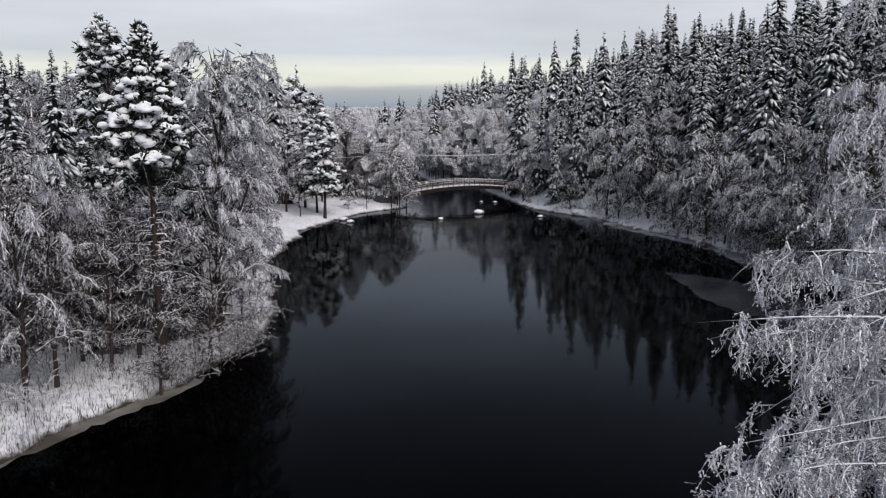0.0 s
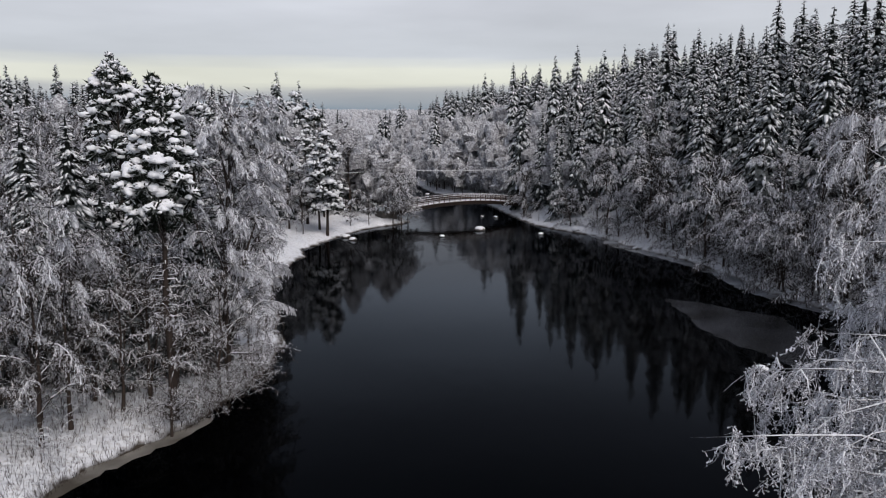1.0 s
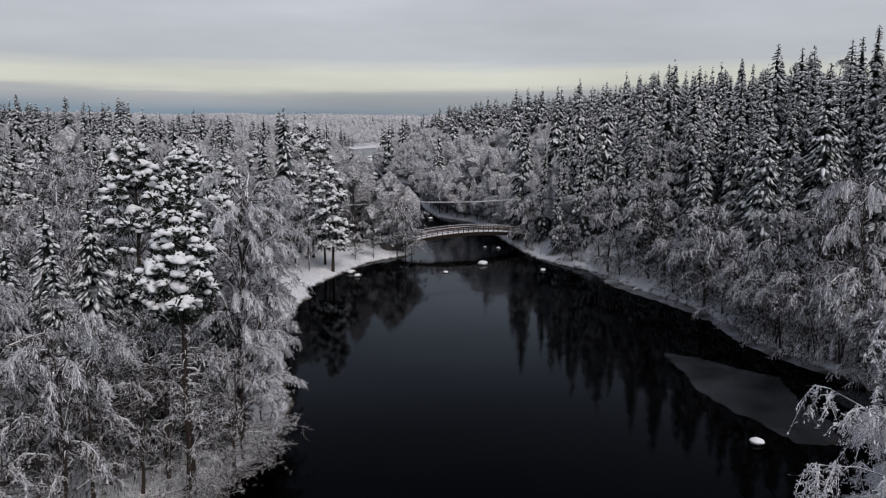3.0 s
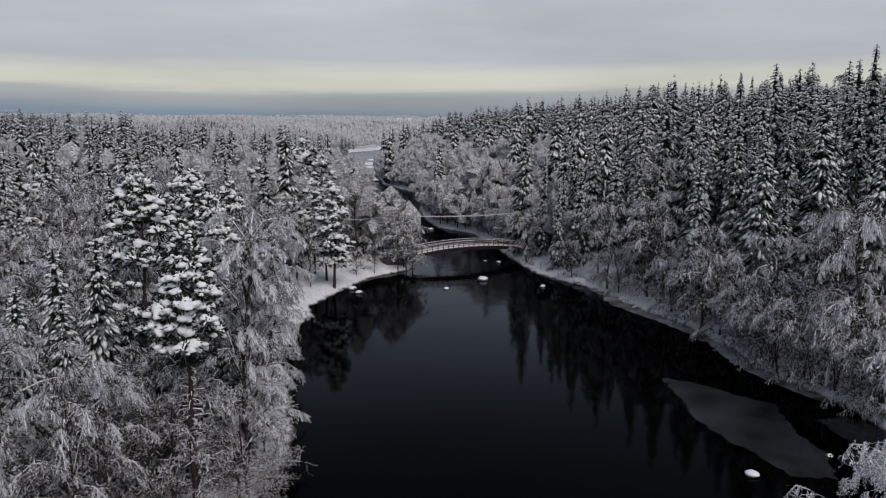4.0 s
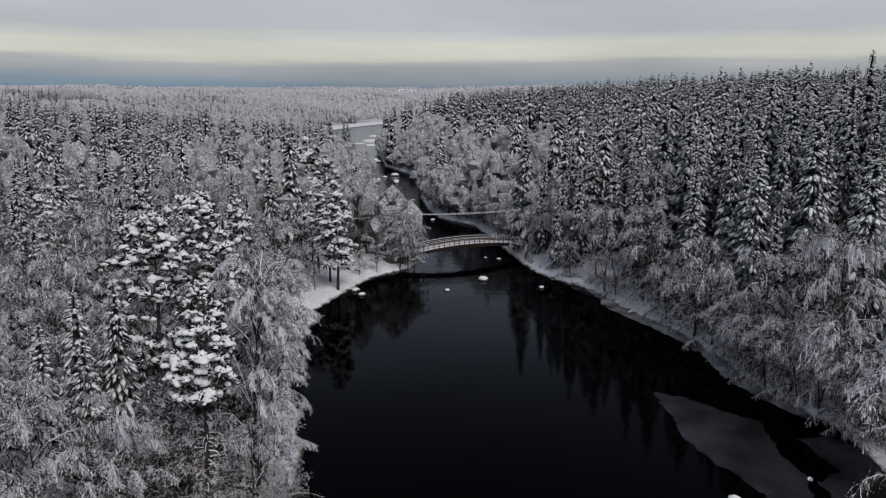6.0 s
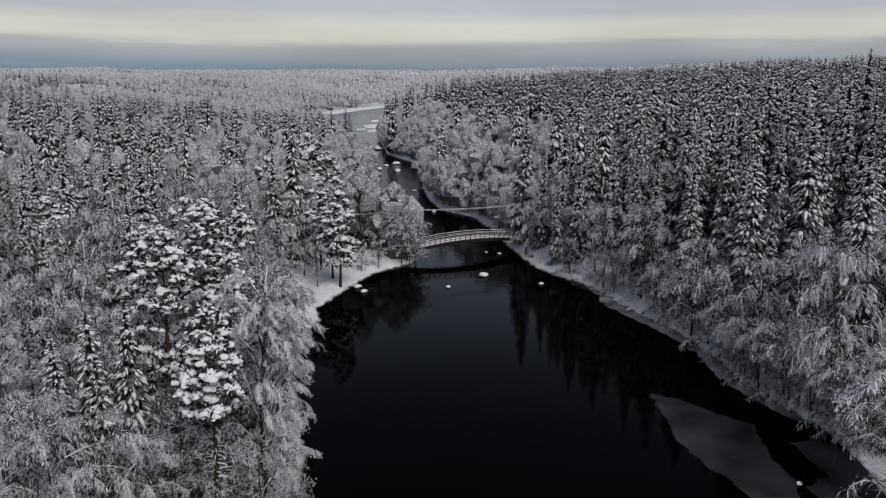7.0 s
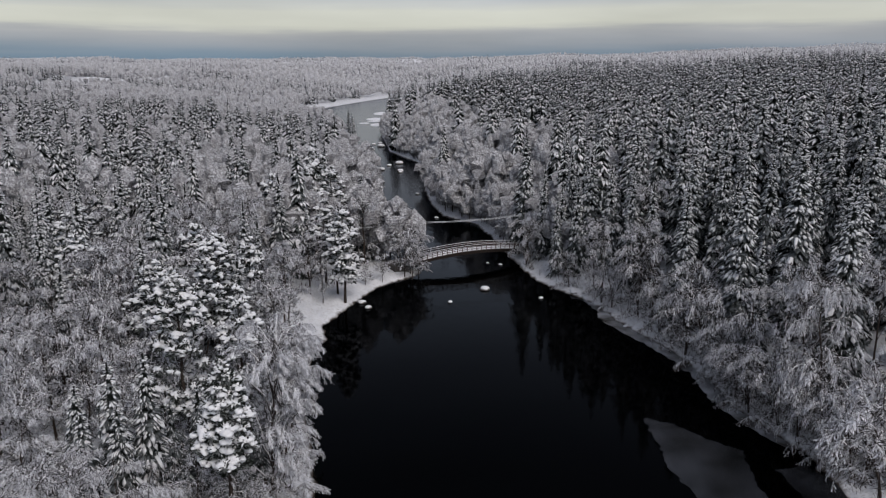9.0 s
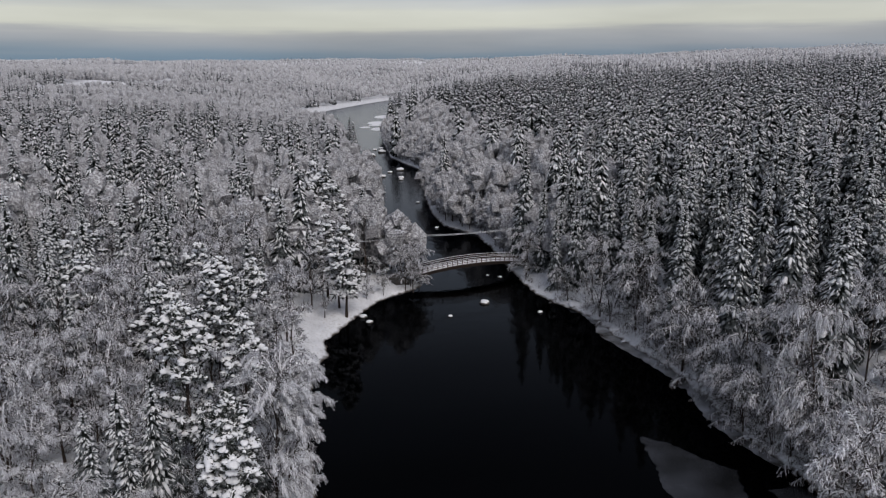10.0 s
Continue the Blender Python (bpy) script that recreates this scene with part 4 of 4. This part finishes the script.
put(birch(19.5, 4.4, 36, 12, 13, 73, "tall weeping birch hung with curtains of frosted twigs", 1.0, (-0.8, 0), 0.08, 0.026, rise=58, arch=0.3, load=0.8, slim=0.6, strands=3, slen=0.8, comb=0.5, tangle=980), 39.6, 78.8, 3)
put(PINES[0], -36, 108, 2)
put(PINES[1], -33.5, 86, 2)
put(BIRCHES[0], 36.2, 90.6, 2, scale=1.02)
put(BIRCHES[1], 39.6, 83.2, 2, scale=1.1)
put(BIRCHES[2], 33.6, 105.2, 2, scale=1.0)
put(BIRCHES[3], -41, 78, 2)
put(WILLOWS[0], 36.8, 97, 2)
put(WILLOWS[1], 40.2, 69.5, 2, scale=1.3)
# trees known one by one: kind, place, height of the top over the water
KNOWN = [(SPRUCES[1], 34.9, 112.5, 23.8), (SPRUCES[3], 40.6, 152.5, 29.6), (SPRUCES[0], 48.5, 159.0, 34.0), (BIRCHES[3], 80.0, 160.0, 38.5), (SPRUCES[3], 42.0, 67.3, 12.0), (SPRUCES[2], 50.5, 74.0, 28.5),
         (BIRCHES[2], 26.6, 130.5, 16.0), (BIRCHES[0], 26.4, 137.0, 15.2), (WILLOWS[0], 16.2, 157.0, 11.2), (SPRUCES[1], 22.2, 150.5, 19.0), (BIRCHES[1], 30.6, 121.0, 17.0), (SPRUCES[2], 29.5, 140.0, 24.0), (SPRUCES[0], 27.5, 149.0, 26.0), (SPRUCES[3], 20.8, 146.5, 17.5), (SPRUCES[1], 24.2, 143.5, 21.0), (SPRUCES[3], 33.6, 126.5, 22.5), (SPRUCES[1], 31.8, 133.0, 23.5), (SPRUCES[2], 36.6, 118.5, 24.0), (SPRUCES[3], 24.8, 155.5, 25.0), (SPRUCES[1], 40.2, 108.0, 25.5), (SPRUCES[3], 38.4, 93.5, 19.0),
         (SPRUCES[1], -31.3, 160.0, 24.4), (PINES[0], -28.2, 162.7, 24.8), (PINES[1], -28.3, 153.5, 22.4), (SPRUCES[3], -41.2, 187.0, 26.6), (SPRUCES[0], -45.3, 172.0, 26.5), (PINES[1], -23.8, 157.0, 21.5), (PINES[0], -34.0, 149.5, 21.0),
         (SPRUCES[0], -80.0, 149.7, 22.7), (SPRUCES[2], -54.1, 135.4, 17.2), (SPRUCES[3], -49.2, 144.2, 20.2), (SPRUCES[1], -69.3, 126.6, 17.6), (SPRUCES[2], -70.3, 139.6, 21.0), (SPRUCES[0], -57.1, 117.7, 17.2), (SPRUCES[3], -67.2, 158.2, 22.1),
         (SPRUCES[1], -48.1, 131.0, 17.6), (SPRUCES[2], -40.3, 145.0, 16.6), (SPRUCES[3], -63.0, 112.0, 16.8), (SPRUCES[0], -60.5, 121.5, 18.5), (SPRUCES[1], -64.0, 131.5, 19.0), (SPRUCES[2], -74.0, 131.0, 19.0), (SPRUCES[3], -52.0, 139.5, 18.4),
         (SPRUCES[0], -66.5, 118.0, 17.6), (SPRUCES[2], -72.0, 121.0, 17.8), (SPRUCES[1], -76.0, 144.0, 21.0), (SPRUCES[3], -31.0, 124.0, 17.5), (PINES[0], -22.6, 139.5, 17.5), (BIRCHES[3], -24.5, 133.0, 15.5), (BIRCHES[0], -21.0, 148.0, 16.0), (SPRUCES[1], -26.5, 143.0, 15.0),
         (BIRCHES[2], -17.0, 154.0, 16.0), (BIRCHES[1], -13.0, 157.0, 12.5), (BIRCHES[0], -29.5, 101.0, 17.5), (BIRCHES[2], -27.0, 108.0, 16.0), (BIRCHES[1], -25.5, 116.0, 15.0),
         (SPRUCES[0], -39.6, 325, 24.0), (SPRUCES[1], -41.5, 329, 25.5), (SPRUCES[2], -40.0, 333, 22.0), (SPRUCES[3], -43.5, 324, 21.0), (SPRUCES[1], -38.6, 318, 20.0)]
more = np.random.default_rng(17)
for x0, x1, y0, y1, n, lo, hi in ((-86, -58, 104, 134, 15, 15, 19.5), (-80, -54, 134, 166, 13, 17, 22)):
    KNOWN += [(SPRUCES[k % 4], more.uniform(x0, x1), more.uniform(y0, y1), more.uniform(lo, hi)) for k in range(n)]
KNOWN += [(BIRCHES[k % 4], x, y, top) for k, (x, y, top) in enumerate([(-33.5, 57, 12.5), (-36.5, 61.5, 13.5), (-31.2, 48.2, 11.5), (-34.2, 51.8, 12), (-38.5, 66.5, 14.5), (-35, 70.5, 15), (-29.6, 66, 14), (-27.8, 62.6, 13), (-32.6, 64.5, 13.5), (-37, 56, 13), (-40.5, 61, 14), (-30.5, 72.5, 15), (-22.0, 73.5, 13.5), (-22.5, 79, 14.5), (-26.8, 77, 15), (-20.5, 84, 12.5)])]
TALL = {}
for i in range(4):
    TALL[SPRUCES[i]], TALL[BIRCHES[i]] = 25.0, 15.0
for i in range(2):
    TALL[PINES[i]], TALL[WILLOWS[i]] = 17.6, 8.5
for ob, x, y, top in KNOWN:
    keep_clear(x, y, 3.2)
    copy_thing(ob, stand(x, y, (top - float(ground_height(x, y)) + 0.15) / TALL[ob] / ob.scale[0], x * y))


SHRUB = birch(1.5, 0.85, 9, 3, 7, 280, "low frosted shrub in the snow on the bank", 0.25, (0.1, 0), 0.02, 0.014, rise=52, name="shrub", group="shrubs on the bank", stems=3)
put(SHRUB, -19.6, 44.6, 1)
grow = np.random.default_rng(12)
for k in range(90):
    y = grow.uniform(39, 56) if k < 25 else grow.uniform(41, 76) if k < 90 else grow.uniform(112, 150)
    d = grow.uniform(0.5, 7.0)
    x = float(np.interp(y, LEFT[:, 0], LEFT[:, 1])) - d
    copy_thing(SHRUB, stand(x, y, grow.uniform(0.45, 1.25), grow.uniform(0, 6.28), 0.05))
for k in range(40):
    y = grow.uniform(66, 150)
    x = float(np.interp(y, RIGHT[:, 0], RIGHT[:, 1])) + grow.uniform(0.8, 4.0)
    copy_thing(SHRUB, stand(x, y, grow.uniform(0.6, 1.7), grow.uniform(0, 6.28), 0.05))


def sedge():
    """Dead stalks standing through the snow at the water's edge."""
    n = 4500
    y = np.where(grow.uniform(0, 1, n) < 0.65, grow.uniform(38, 56, n), grow.uniform(39, 80, n))
    x = np.interp(y, LEFT[:, 0], LEFT[:, 1]) - grow.uniform(0, 1, n) ** 1.5 * 7.5 + 0.1
    b = np.stack([x, y, ground_height(x, y) - 0.03], 1)
    e = b + np.stack([grow.normal(0, 0.12, n), grow.normal(0, 0.12, n), grow.uniform(0.15, 0.65, n)], 1)
    ob = new("dead_sedge", mesh_of("dead_sedge", [(*tubes(np.stack([b, e], 1), np.array([[0.012, 0]]) * np.ones((n, 1)), None, 3), 0)], [BARK]))
    tagged(ob, "dead brown sedge stalks standing through the snow", "grass", kind="stuff")


sedge()


def free(x, y, r):
    return all((x - a) ** 2 + (y - b) ** 2 > (0.5 * (r + c)) ** 2 for a, b, c in taken)


# ---- the woods up to the bend, tree by tree ----
pick = np.random.default_rng(5)
NEAR_LIMIT = 140


def in_view(x, y, margin=6.0):
    return abs(x) < 0.585 * y + margin


def woods(x0, x1, y0, y1, step, chooser, gap=2.6):
    for y in np.arange(y0, y1, step):
        for x in np.arange(x0, x1, step):
            px, py = x + pick.uniform(-0.5, 0.5) * step, y + pick.uniform(-0.5, 0.5) * step
            dl, dr = river(np.array(px), np.array(py))
            d = max(float(dl), float(dr))
            if d < 0.5 or not in_view(px, py) or not free(px, py, gap):
                continue
            got = chooser(px, py, d)
            if got is None:
                continue
            ob, s = got
            keep_clear(px, py, gap)
            turn = pick.uniform(0, 6.28) if ob not in WILLOWS else (math.pi if dr > dl else 0) + pick.uniform(-0.7, 0.7)
            copy_thing(ob, stand(px, py, s / ob.scale[0], turn))


def left_woods(x, y, d):
    if (y > 108 and d < 16) or (x > -37 and y < 66):
        return None
    n = float(smooth_noise(np.array(x), np.array(y), 40.0, 15))
    r = pick.uniform()
    if x > -52 and y < 84:
        r = 1.0
    if r < 0.10:
        return PINES[pick.integers(2)], pick.uniform(0.75, 1.05)
    if r < (0.5 if x < -46 else 0.16) + 2.0 * max(n - 0.05, 0):
        return SPRUCES[pick.integers(4)], pick.uniform(0.62, 0.85) if y < 100 else pick.uniform(0.7, 0.98)
    return BIRCHES[pick.integers(4)], pick.uniform(0.75, 1.1) if y < 84 else pick.uniform(0.9, 1.25)


def right_woods(x, y, d):
    if d < 4.0:
        return None
    if d < 11.0:
        r = pick.uniform()
        if r < 0.5:
            return BIRCHES[pick.integers(4)], pick.uniform(0.7, 1.2)
        if r < 0.65:
            return WILLOWS[pick.integers(2)], pick.uniform(0.9, 1.3)
        return SPRUCES[pick.integers(4)], pick.uniform(0.5, 0.95)
    return (SPRUCES[pick.integers(4)], pick.uniform(0.86, 1.17) * (0.8 if y < 100 else 1.0)) if pick.uniform() < 0.9 else (BIRCHES[pick.integers(4)], pick.uniform(0.9, 1.2))


def shore_thicket(x, y, d):
    """Willows and young birches crowd the foot of the eastern bank."""
    if d > 4.4 or d < 0.9 or x < 18:
        return None
    return (WILLOWS[pick.integers(2)], pick.uniform(0.7, 1.1) if d < 3 and y > 102 else pick.uniform(1.1, 1.7)) if d < 4.2 or pick.uniform() < 0.5 else (BIRCHES[pick.integers(4)], pick.uniform(0.65, 1.0))


for k in range(14):
    y = 71.0 + 2.1 * k + pick.uniform(-0.6, 0.6)
    x = float(np.interp(y, RIGHT[:, 0], RIGHT[:, 1])) + pick.uniform(0.7, 2.2)
    ob = WILLOWS[k % 2]
    keep_clear(x, y, 2.2)
    copy_thing(ob, stand(x, y, pick.uniform(0.75, 1.25) / ob.scale[0], math.pi + pick.uniform(-0.5, 0.5)))
woods(18, 60, 62, NEAR_LIMIT + 10, 2.9, shore_thicket, 2.4)
woods(-80, -12, 44, NEAR_LIMIT, 4.5, left_woods)
woods(20, 92, 60, NEAR_LIMIT, 4.9, right_woods, 3.2)


# ---- the forest beyond, too many to count ----
def lod_spruce(g, whorls, per, rich):
    """A small spruce of unit height: dark core and whorls of drooping boughs, each under its own load of snow."""
    chunks = []
    a = np.linspace(0, 2 * np.pi, 6, endpoint=False)
    v = np.concatenate([[(0.05 * np.cos(q), 0.05 * np.sin(q), 0.06) for q in a], [(0, 0, 0.97)]])
    chunks.append((v, np.array([(i, (i + 1) % 6, 6) for i in range(6)]), 0))
    n = whorls * per
    u = np.clip(np.repeat((np.arange(whorls) + 0.5) / whorls, per) + g.normal(0, 0.7 / whorls, n), 0, 1)
    z = 0.10 + 0.895 * u
    az = np.tile(np.arange(per) * 2 * np.pi / per, whorls) + np.repeat(g.uniform(0, 6.28, whorls), per) + g.normal(0, 0.25, n)
    r = np.minimum(0.125, 0.150 * (1 - u) ** 0.85) * np.repeat(g.uniform(0.82, 1.12, whorls), per) * g.uniform(0.72, 1.12, n) + 0.012
    up = np.stack([0 * z, 0 * z, 1 + 0 * z], 1)
    drop = g.uniform(0.5, 1.05, n) * np.interp(u, [0, 0.8, 1], [1, 0.75, 0.1])
    b = up * (z + 0.006)[:, None]
    c = flat(az) * (0.6 * r)[:, None] + up * (z - 0.3 * drop * r)[:, None]
    e = flat(az + g.normal(0, 0.1, n)) * r[:, None] + up * (z - drop * r)[:, None]
    wide = 1.5 * r * (7.0 / per) + 0.004
    below = np.array([0, 0, 0.006])
    w = wide[:, None] * np.array([0.09, 0.26, 0])
    k = g.uniform(0, 1, n) < np.interp(u, [0, 0.25, 0.5], [0.25, 0.75, 0.96])
    if rich:
        chunks.append((*tubes(np.stack([b, c, e], 1) - below, w, w * 0.35, 3), 0))
        for shift in (-0.22, 0.22):
            f0 = g.uniform(0.2, 0.9, (n, 1))
            aside = flat(az + 1.57) * (shift * wide * g.uniform(0.3, 1.0, n))[:, None]
            q = np.stack([b + (c - b) * f0, c * 0.6 + e * 0.4 + aside, c + (e - c) * g.uniform(0.6, 1.0, (n, 1)) + aside], 1) + below
            sw = wide[:, None] * np.array([0.055, 0.09, 0]) * g.uniform(0.4, 1.3, (n, 3))
            k = g.uniform(0, 1, n) < np.interp(u, [0, 0.25, 0.5], [0.25, 0.75, 0.92])
            chunks.append((*tubes(q[k], sw[k], sw[k] * 0.6, 3), 1))
    else:
        chunks.append((*tubes(np.stack([e, b], 1) - below, w[:, 1:] * 0.85, w[:, 1:] * 0.45, 3), 0))
        sw = wide[:, None] * np.array([0.20, 0]) * g.uniform(0.5, 1.3, (n, 1))
        chunks.append((*tubes(np.stack([c * 0.35 + e * 0.65, b], 1)[k] + below, sw[k], sw[k] * 0.6, 3), 1))
    return chunks


def lod_birch(g, lobes, twigs, w):
    """A small leafless tree of unit height: a crown of rough frosted lobes bristling with twig ends."""
    k = np.arange(lobes)
    if lobes == 1:
        c, rr = np.array([[0, 0, 0.55]]), np.array([[0.24, 0.24, 0.44]])
    else:
        u = (k + 0.5) / lobes
        az = k * 2.399963 + g.normal(0, 0.4, lobes)
        off = 0.15 * np.interp(u, [0, 0.4, 0.8, 1], [0.9, 1, 0.6, 0.1])
        c = flat(az) * off[:, None] + np.stack([0 * u, 0 * u, 0.30 + 0.56 * u], 1)
        size = np.interp(u, [0, 0.5, 1], [0.12, 0.125, 0.085]) * (7.0 / lobes) ** 0.3
        rr = size[:, None] * np.array([1, 1, 1.5]) * g.uniform(0.8, 1.2, (lobes, 3))
    v, f = DOME1
    bend = 1 + (0.27 if lobes > 4 else 0.16) * g.normal(0, 1, (lobes, len(v)))
    p = c[:, None] + v[None] * np.clip(bend, 0.5, 1.6)[..., None] * rr[:, None]
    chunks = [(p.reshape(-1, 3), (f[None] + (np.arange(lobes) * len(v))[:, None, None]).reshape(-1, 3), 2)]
    if twigs:
        i = g.integers(0, lobes, twigs)
        dv = unit(g.normal(0, 1, (twigs, 3)) + np.array([0, 0, 0.5]))
        at = c[i] + dv * rr[i] * g.uniform(0.75, 1.0, (twigs, 1))
        out = unit(dv * 0.7 + g.normal(0, 0.4, (twigs, 3)) + np.array([0, 0, -0.3]))
        ww = w * g.uniform(0.6, 1.4, (twigs, 1)) * np.array([[1.0, 0]])
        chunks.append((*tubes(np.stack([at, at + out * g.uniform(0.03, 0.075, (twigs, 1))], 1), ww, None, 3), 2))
        chunks.append((*tubes(np.array([[[0, 0, 0], [0.004, 0, 0.35], [0, 0, 0.7]]]), np.array([[0.009, 0.006, 0]]), None, 4), 3))
    return chunks


def forest(name, protos, places, kinds, label, category, needles):
    """Copies of the small shapes joined into one mesh. places: x, y, z, height, turn."""
    chunks = []
    for k, proto in enumerate(protos):
        sel = places[kinds == k]
        if not len(sel):
            continue
        c, s = np.cos(sel[:, 4]), np.sin(sel[:, 4])
        for v, f, slot in proto:
            x = v[None, :, 0] * c[:, None] - v[None, :, 1] * s[:, None]
            y = v[None, :, 0] * s[:, None] + v[None, :, 1] * c[:, None]
            z = np.broadcast_to(v[None, :, 2], x.shape)
            w = np.stack([x * sel[:, 5:6], y * sel[:, 5:6], z * sel[:, 3:4]], -1) + sel[:, None, :3]
            ff = f[None] + (np.arange(len(sel)) * len(v))[:, None, None]
            chunks.append((w, ff, slot))
    ob = new(name, mesh_of(name, chunks, [needles, SNOW, HAZY_FROST, BARK]))
    return tagged(ob, label, category, kind="stuff")


def scatter(r0, r1, step, radial, g, width):
    """Jittered places in a fan ahead, with their chance of being spruce."""
    rows = []
    r = r0
    while r < r1:
        n = int(2 * width * r / step)
        a = np.linspace(-width, width, n) + g.uniform(-0.5, 0.5, n) * 2 * width / n
        rr = r + g.uniform(-0.5, 0.5, n) * radial
        rows.append(np.stack([rr * np.sin(a), rr * np.cos(a)], 1))
        r += radial
    p = np.concatenate(rows)
    x, y = p[:, 0], p[:, 1]
    dl, dr = river(x, y)
    d = np.maximum(dl, dr)
    open_bank = (dl > 0) & (y > 560) & (y < 1350) & (dl < 18)
    spit = (dl > 0) & (y < 152) & (dl < 16)
    field = (np.hypot((x + 430) / 60, (y - 1020) / 230) < 1)
    ok = (d > 1.5) & ~open_bank & ~spit & ~field & (y > NEAR_LIMIT)
    keep = np.ones(len(x), bool)
    for a, b, c in taken:
        if b > NEAR_LIMIT - 5:
            keep &= (x - a) ** 2 + (y - b) ** 2 > 4
    p, dl, dr, d = p[ok & keep], dl[ok & keep], dr[ok & keep], d[ok & keep]
    x, y = p[:, 0], p[:, 1]
    n1 = smooth_noise(x, y, 60.0, 31)
    east = dr > dl
    stand_l = np.clip((smooth_noise(x, y, 75.0, 33) - 0.03) / 0.06, 0, 1)
    edge = np.where(y > 172, 36, 10)
    chance = np.where(east, np.where(d < edge, 0.10, 0.82 + 0.4 * n1), np.where(d < 13, 0.06, 0.22 + 0.65 * stand_l))
    fade = np.clip((np.hypot(x, y) - 260) / 260, 0, 1)
    chance = chance * (1 - fade) + fade * (0.008 + 0.8 * np.clip((smooth_noise(x * 0.45, y * 1.1, 260.0, 32) - 0.2) / 0.06, 0, 1))
    # the sunless slope of tall spruce reaches furthest on the eastern side
    slope = east & (np.hypot(x, y) < 620)
    chance = np.where(slope & (d > edge + 4), 0.80 + 0.5 * n1, chance)
    is_spruce = g.uniform(0, 1, len(x)) < chance
    h = np.where(is_spruce, g.uniform(12.5, 23.5, len(x)) + np.where(east & (np.hypot(x, y) < 620), 5.0, np.where(y < 300, 3.0, -1)), g.uniform(11, 17.5, len(x)) + np.where(~east & (y < 300), 3.0, 0) - np.where(d < 8, 3, 0))
    z = ground_height(x, y) - 0.3
    return np.stack([x, y, z, h, g.uniform(0, 6.28, len(x)), h * np.where(is_spruce, g.uniform(0.8, 1.15, len(x)), g.uniform(0.9, 1.35, len(x)))], 1), is_spruce


def ring(r0, r1, step, radial, width, seed, whorls, per, lobes, twigs, tw, variants, label):
    g = np.random.default_rng(seed)
    places, spr = scatter(r0, r1, step, radial, g, width)
    sp = [lod_spruce(g, whorls, per, r0 < 250) for _ in range(variants)]
    bi = [lod_birch(g, lobes, twigs, tw) for _ in range(variants)]
    k = g.integers(0, variants, len(places))
    forest("spruce_forest", sp, places[spr], k[spr], "dark snow-dusted spruce forest " + label, "forest", NEEDLES if r0 < 500 else HAZY_NEEDLES)
    forest("birch_forest", bi, places[~spr], k[~spr], "frost-white leafless woods " + label, "forest", NEEDLES)


def bank_thicket():
    """Frosted willows that hide the foot of both banks above the bridge."""
    g = np.random.default_rng(306)
    rows = []
    for line, sign, y0, y1 in ((RIGHT, 1, 162, 620), (LEFT, -1, 160, 560)):
        y = np.arange(y0, y1, 1.15)
        y = np.repeat(y, 2) + g.uniform(-0.8, 0.8, 2 * len(y))
        x = np.interp(y, line[:, 0], line[:, 1]) + sign * g.uniform(1.6, 8.0, len(y))
        keep = np.ones(len(x), bool)
        for a, b in ((-9.0, 152.6), (17.5, 166.5)):
            keep &= (x - a) ** 2 + (y - b) ** 2 > 16
        x, y = x[keep], y[keep]
        h = g.uniform(4.5, 11.5, len(x))
        rows.append(np.stack([x, y, ground_height(x, y) - 0.3, h, g.uniform(0, 6.28, len(x)), h * g.uniform(1.0, 1.5, len(x))], 1))
    places = np.concatenate(rows)
    forest("bank_thicket", [lod_birch(g, 6, 110, 0.010) for _ in range(4)], places, g.integers(0, 4, len(places)), "frosted willow thicket overhanging the river banks", "thicket", NEEDLES)


bank_thicket()
ring(136, 260, 5.3, 5.6, 0.60, 301, 26, 7, 12, 260, 0.0055, 5, "beside the river bend")
ring(260, 560, 6.0, 7.2, 0.60, 302, 17, 6, 7, 60, 0.009, 4, "along the upper river")
ring(560, 1300, 7.0, 11, 0.60, 303, 8, 5, 2, 0, 0, 4, "on the rising ground")
ring(1300, 2300, 9, 20, 0.60, 304, 5, 4, 1, 0, 0, 3, "on the distant hills")
ring(2300, 4700, 13, 70, 0.60, 305, 4, 4, 1, 0, 0, 3, "below the horizon")
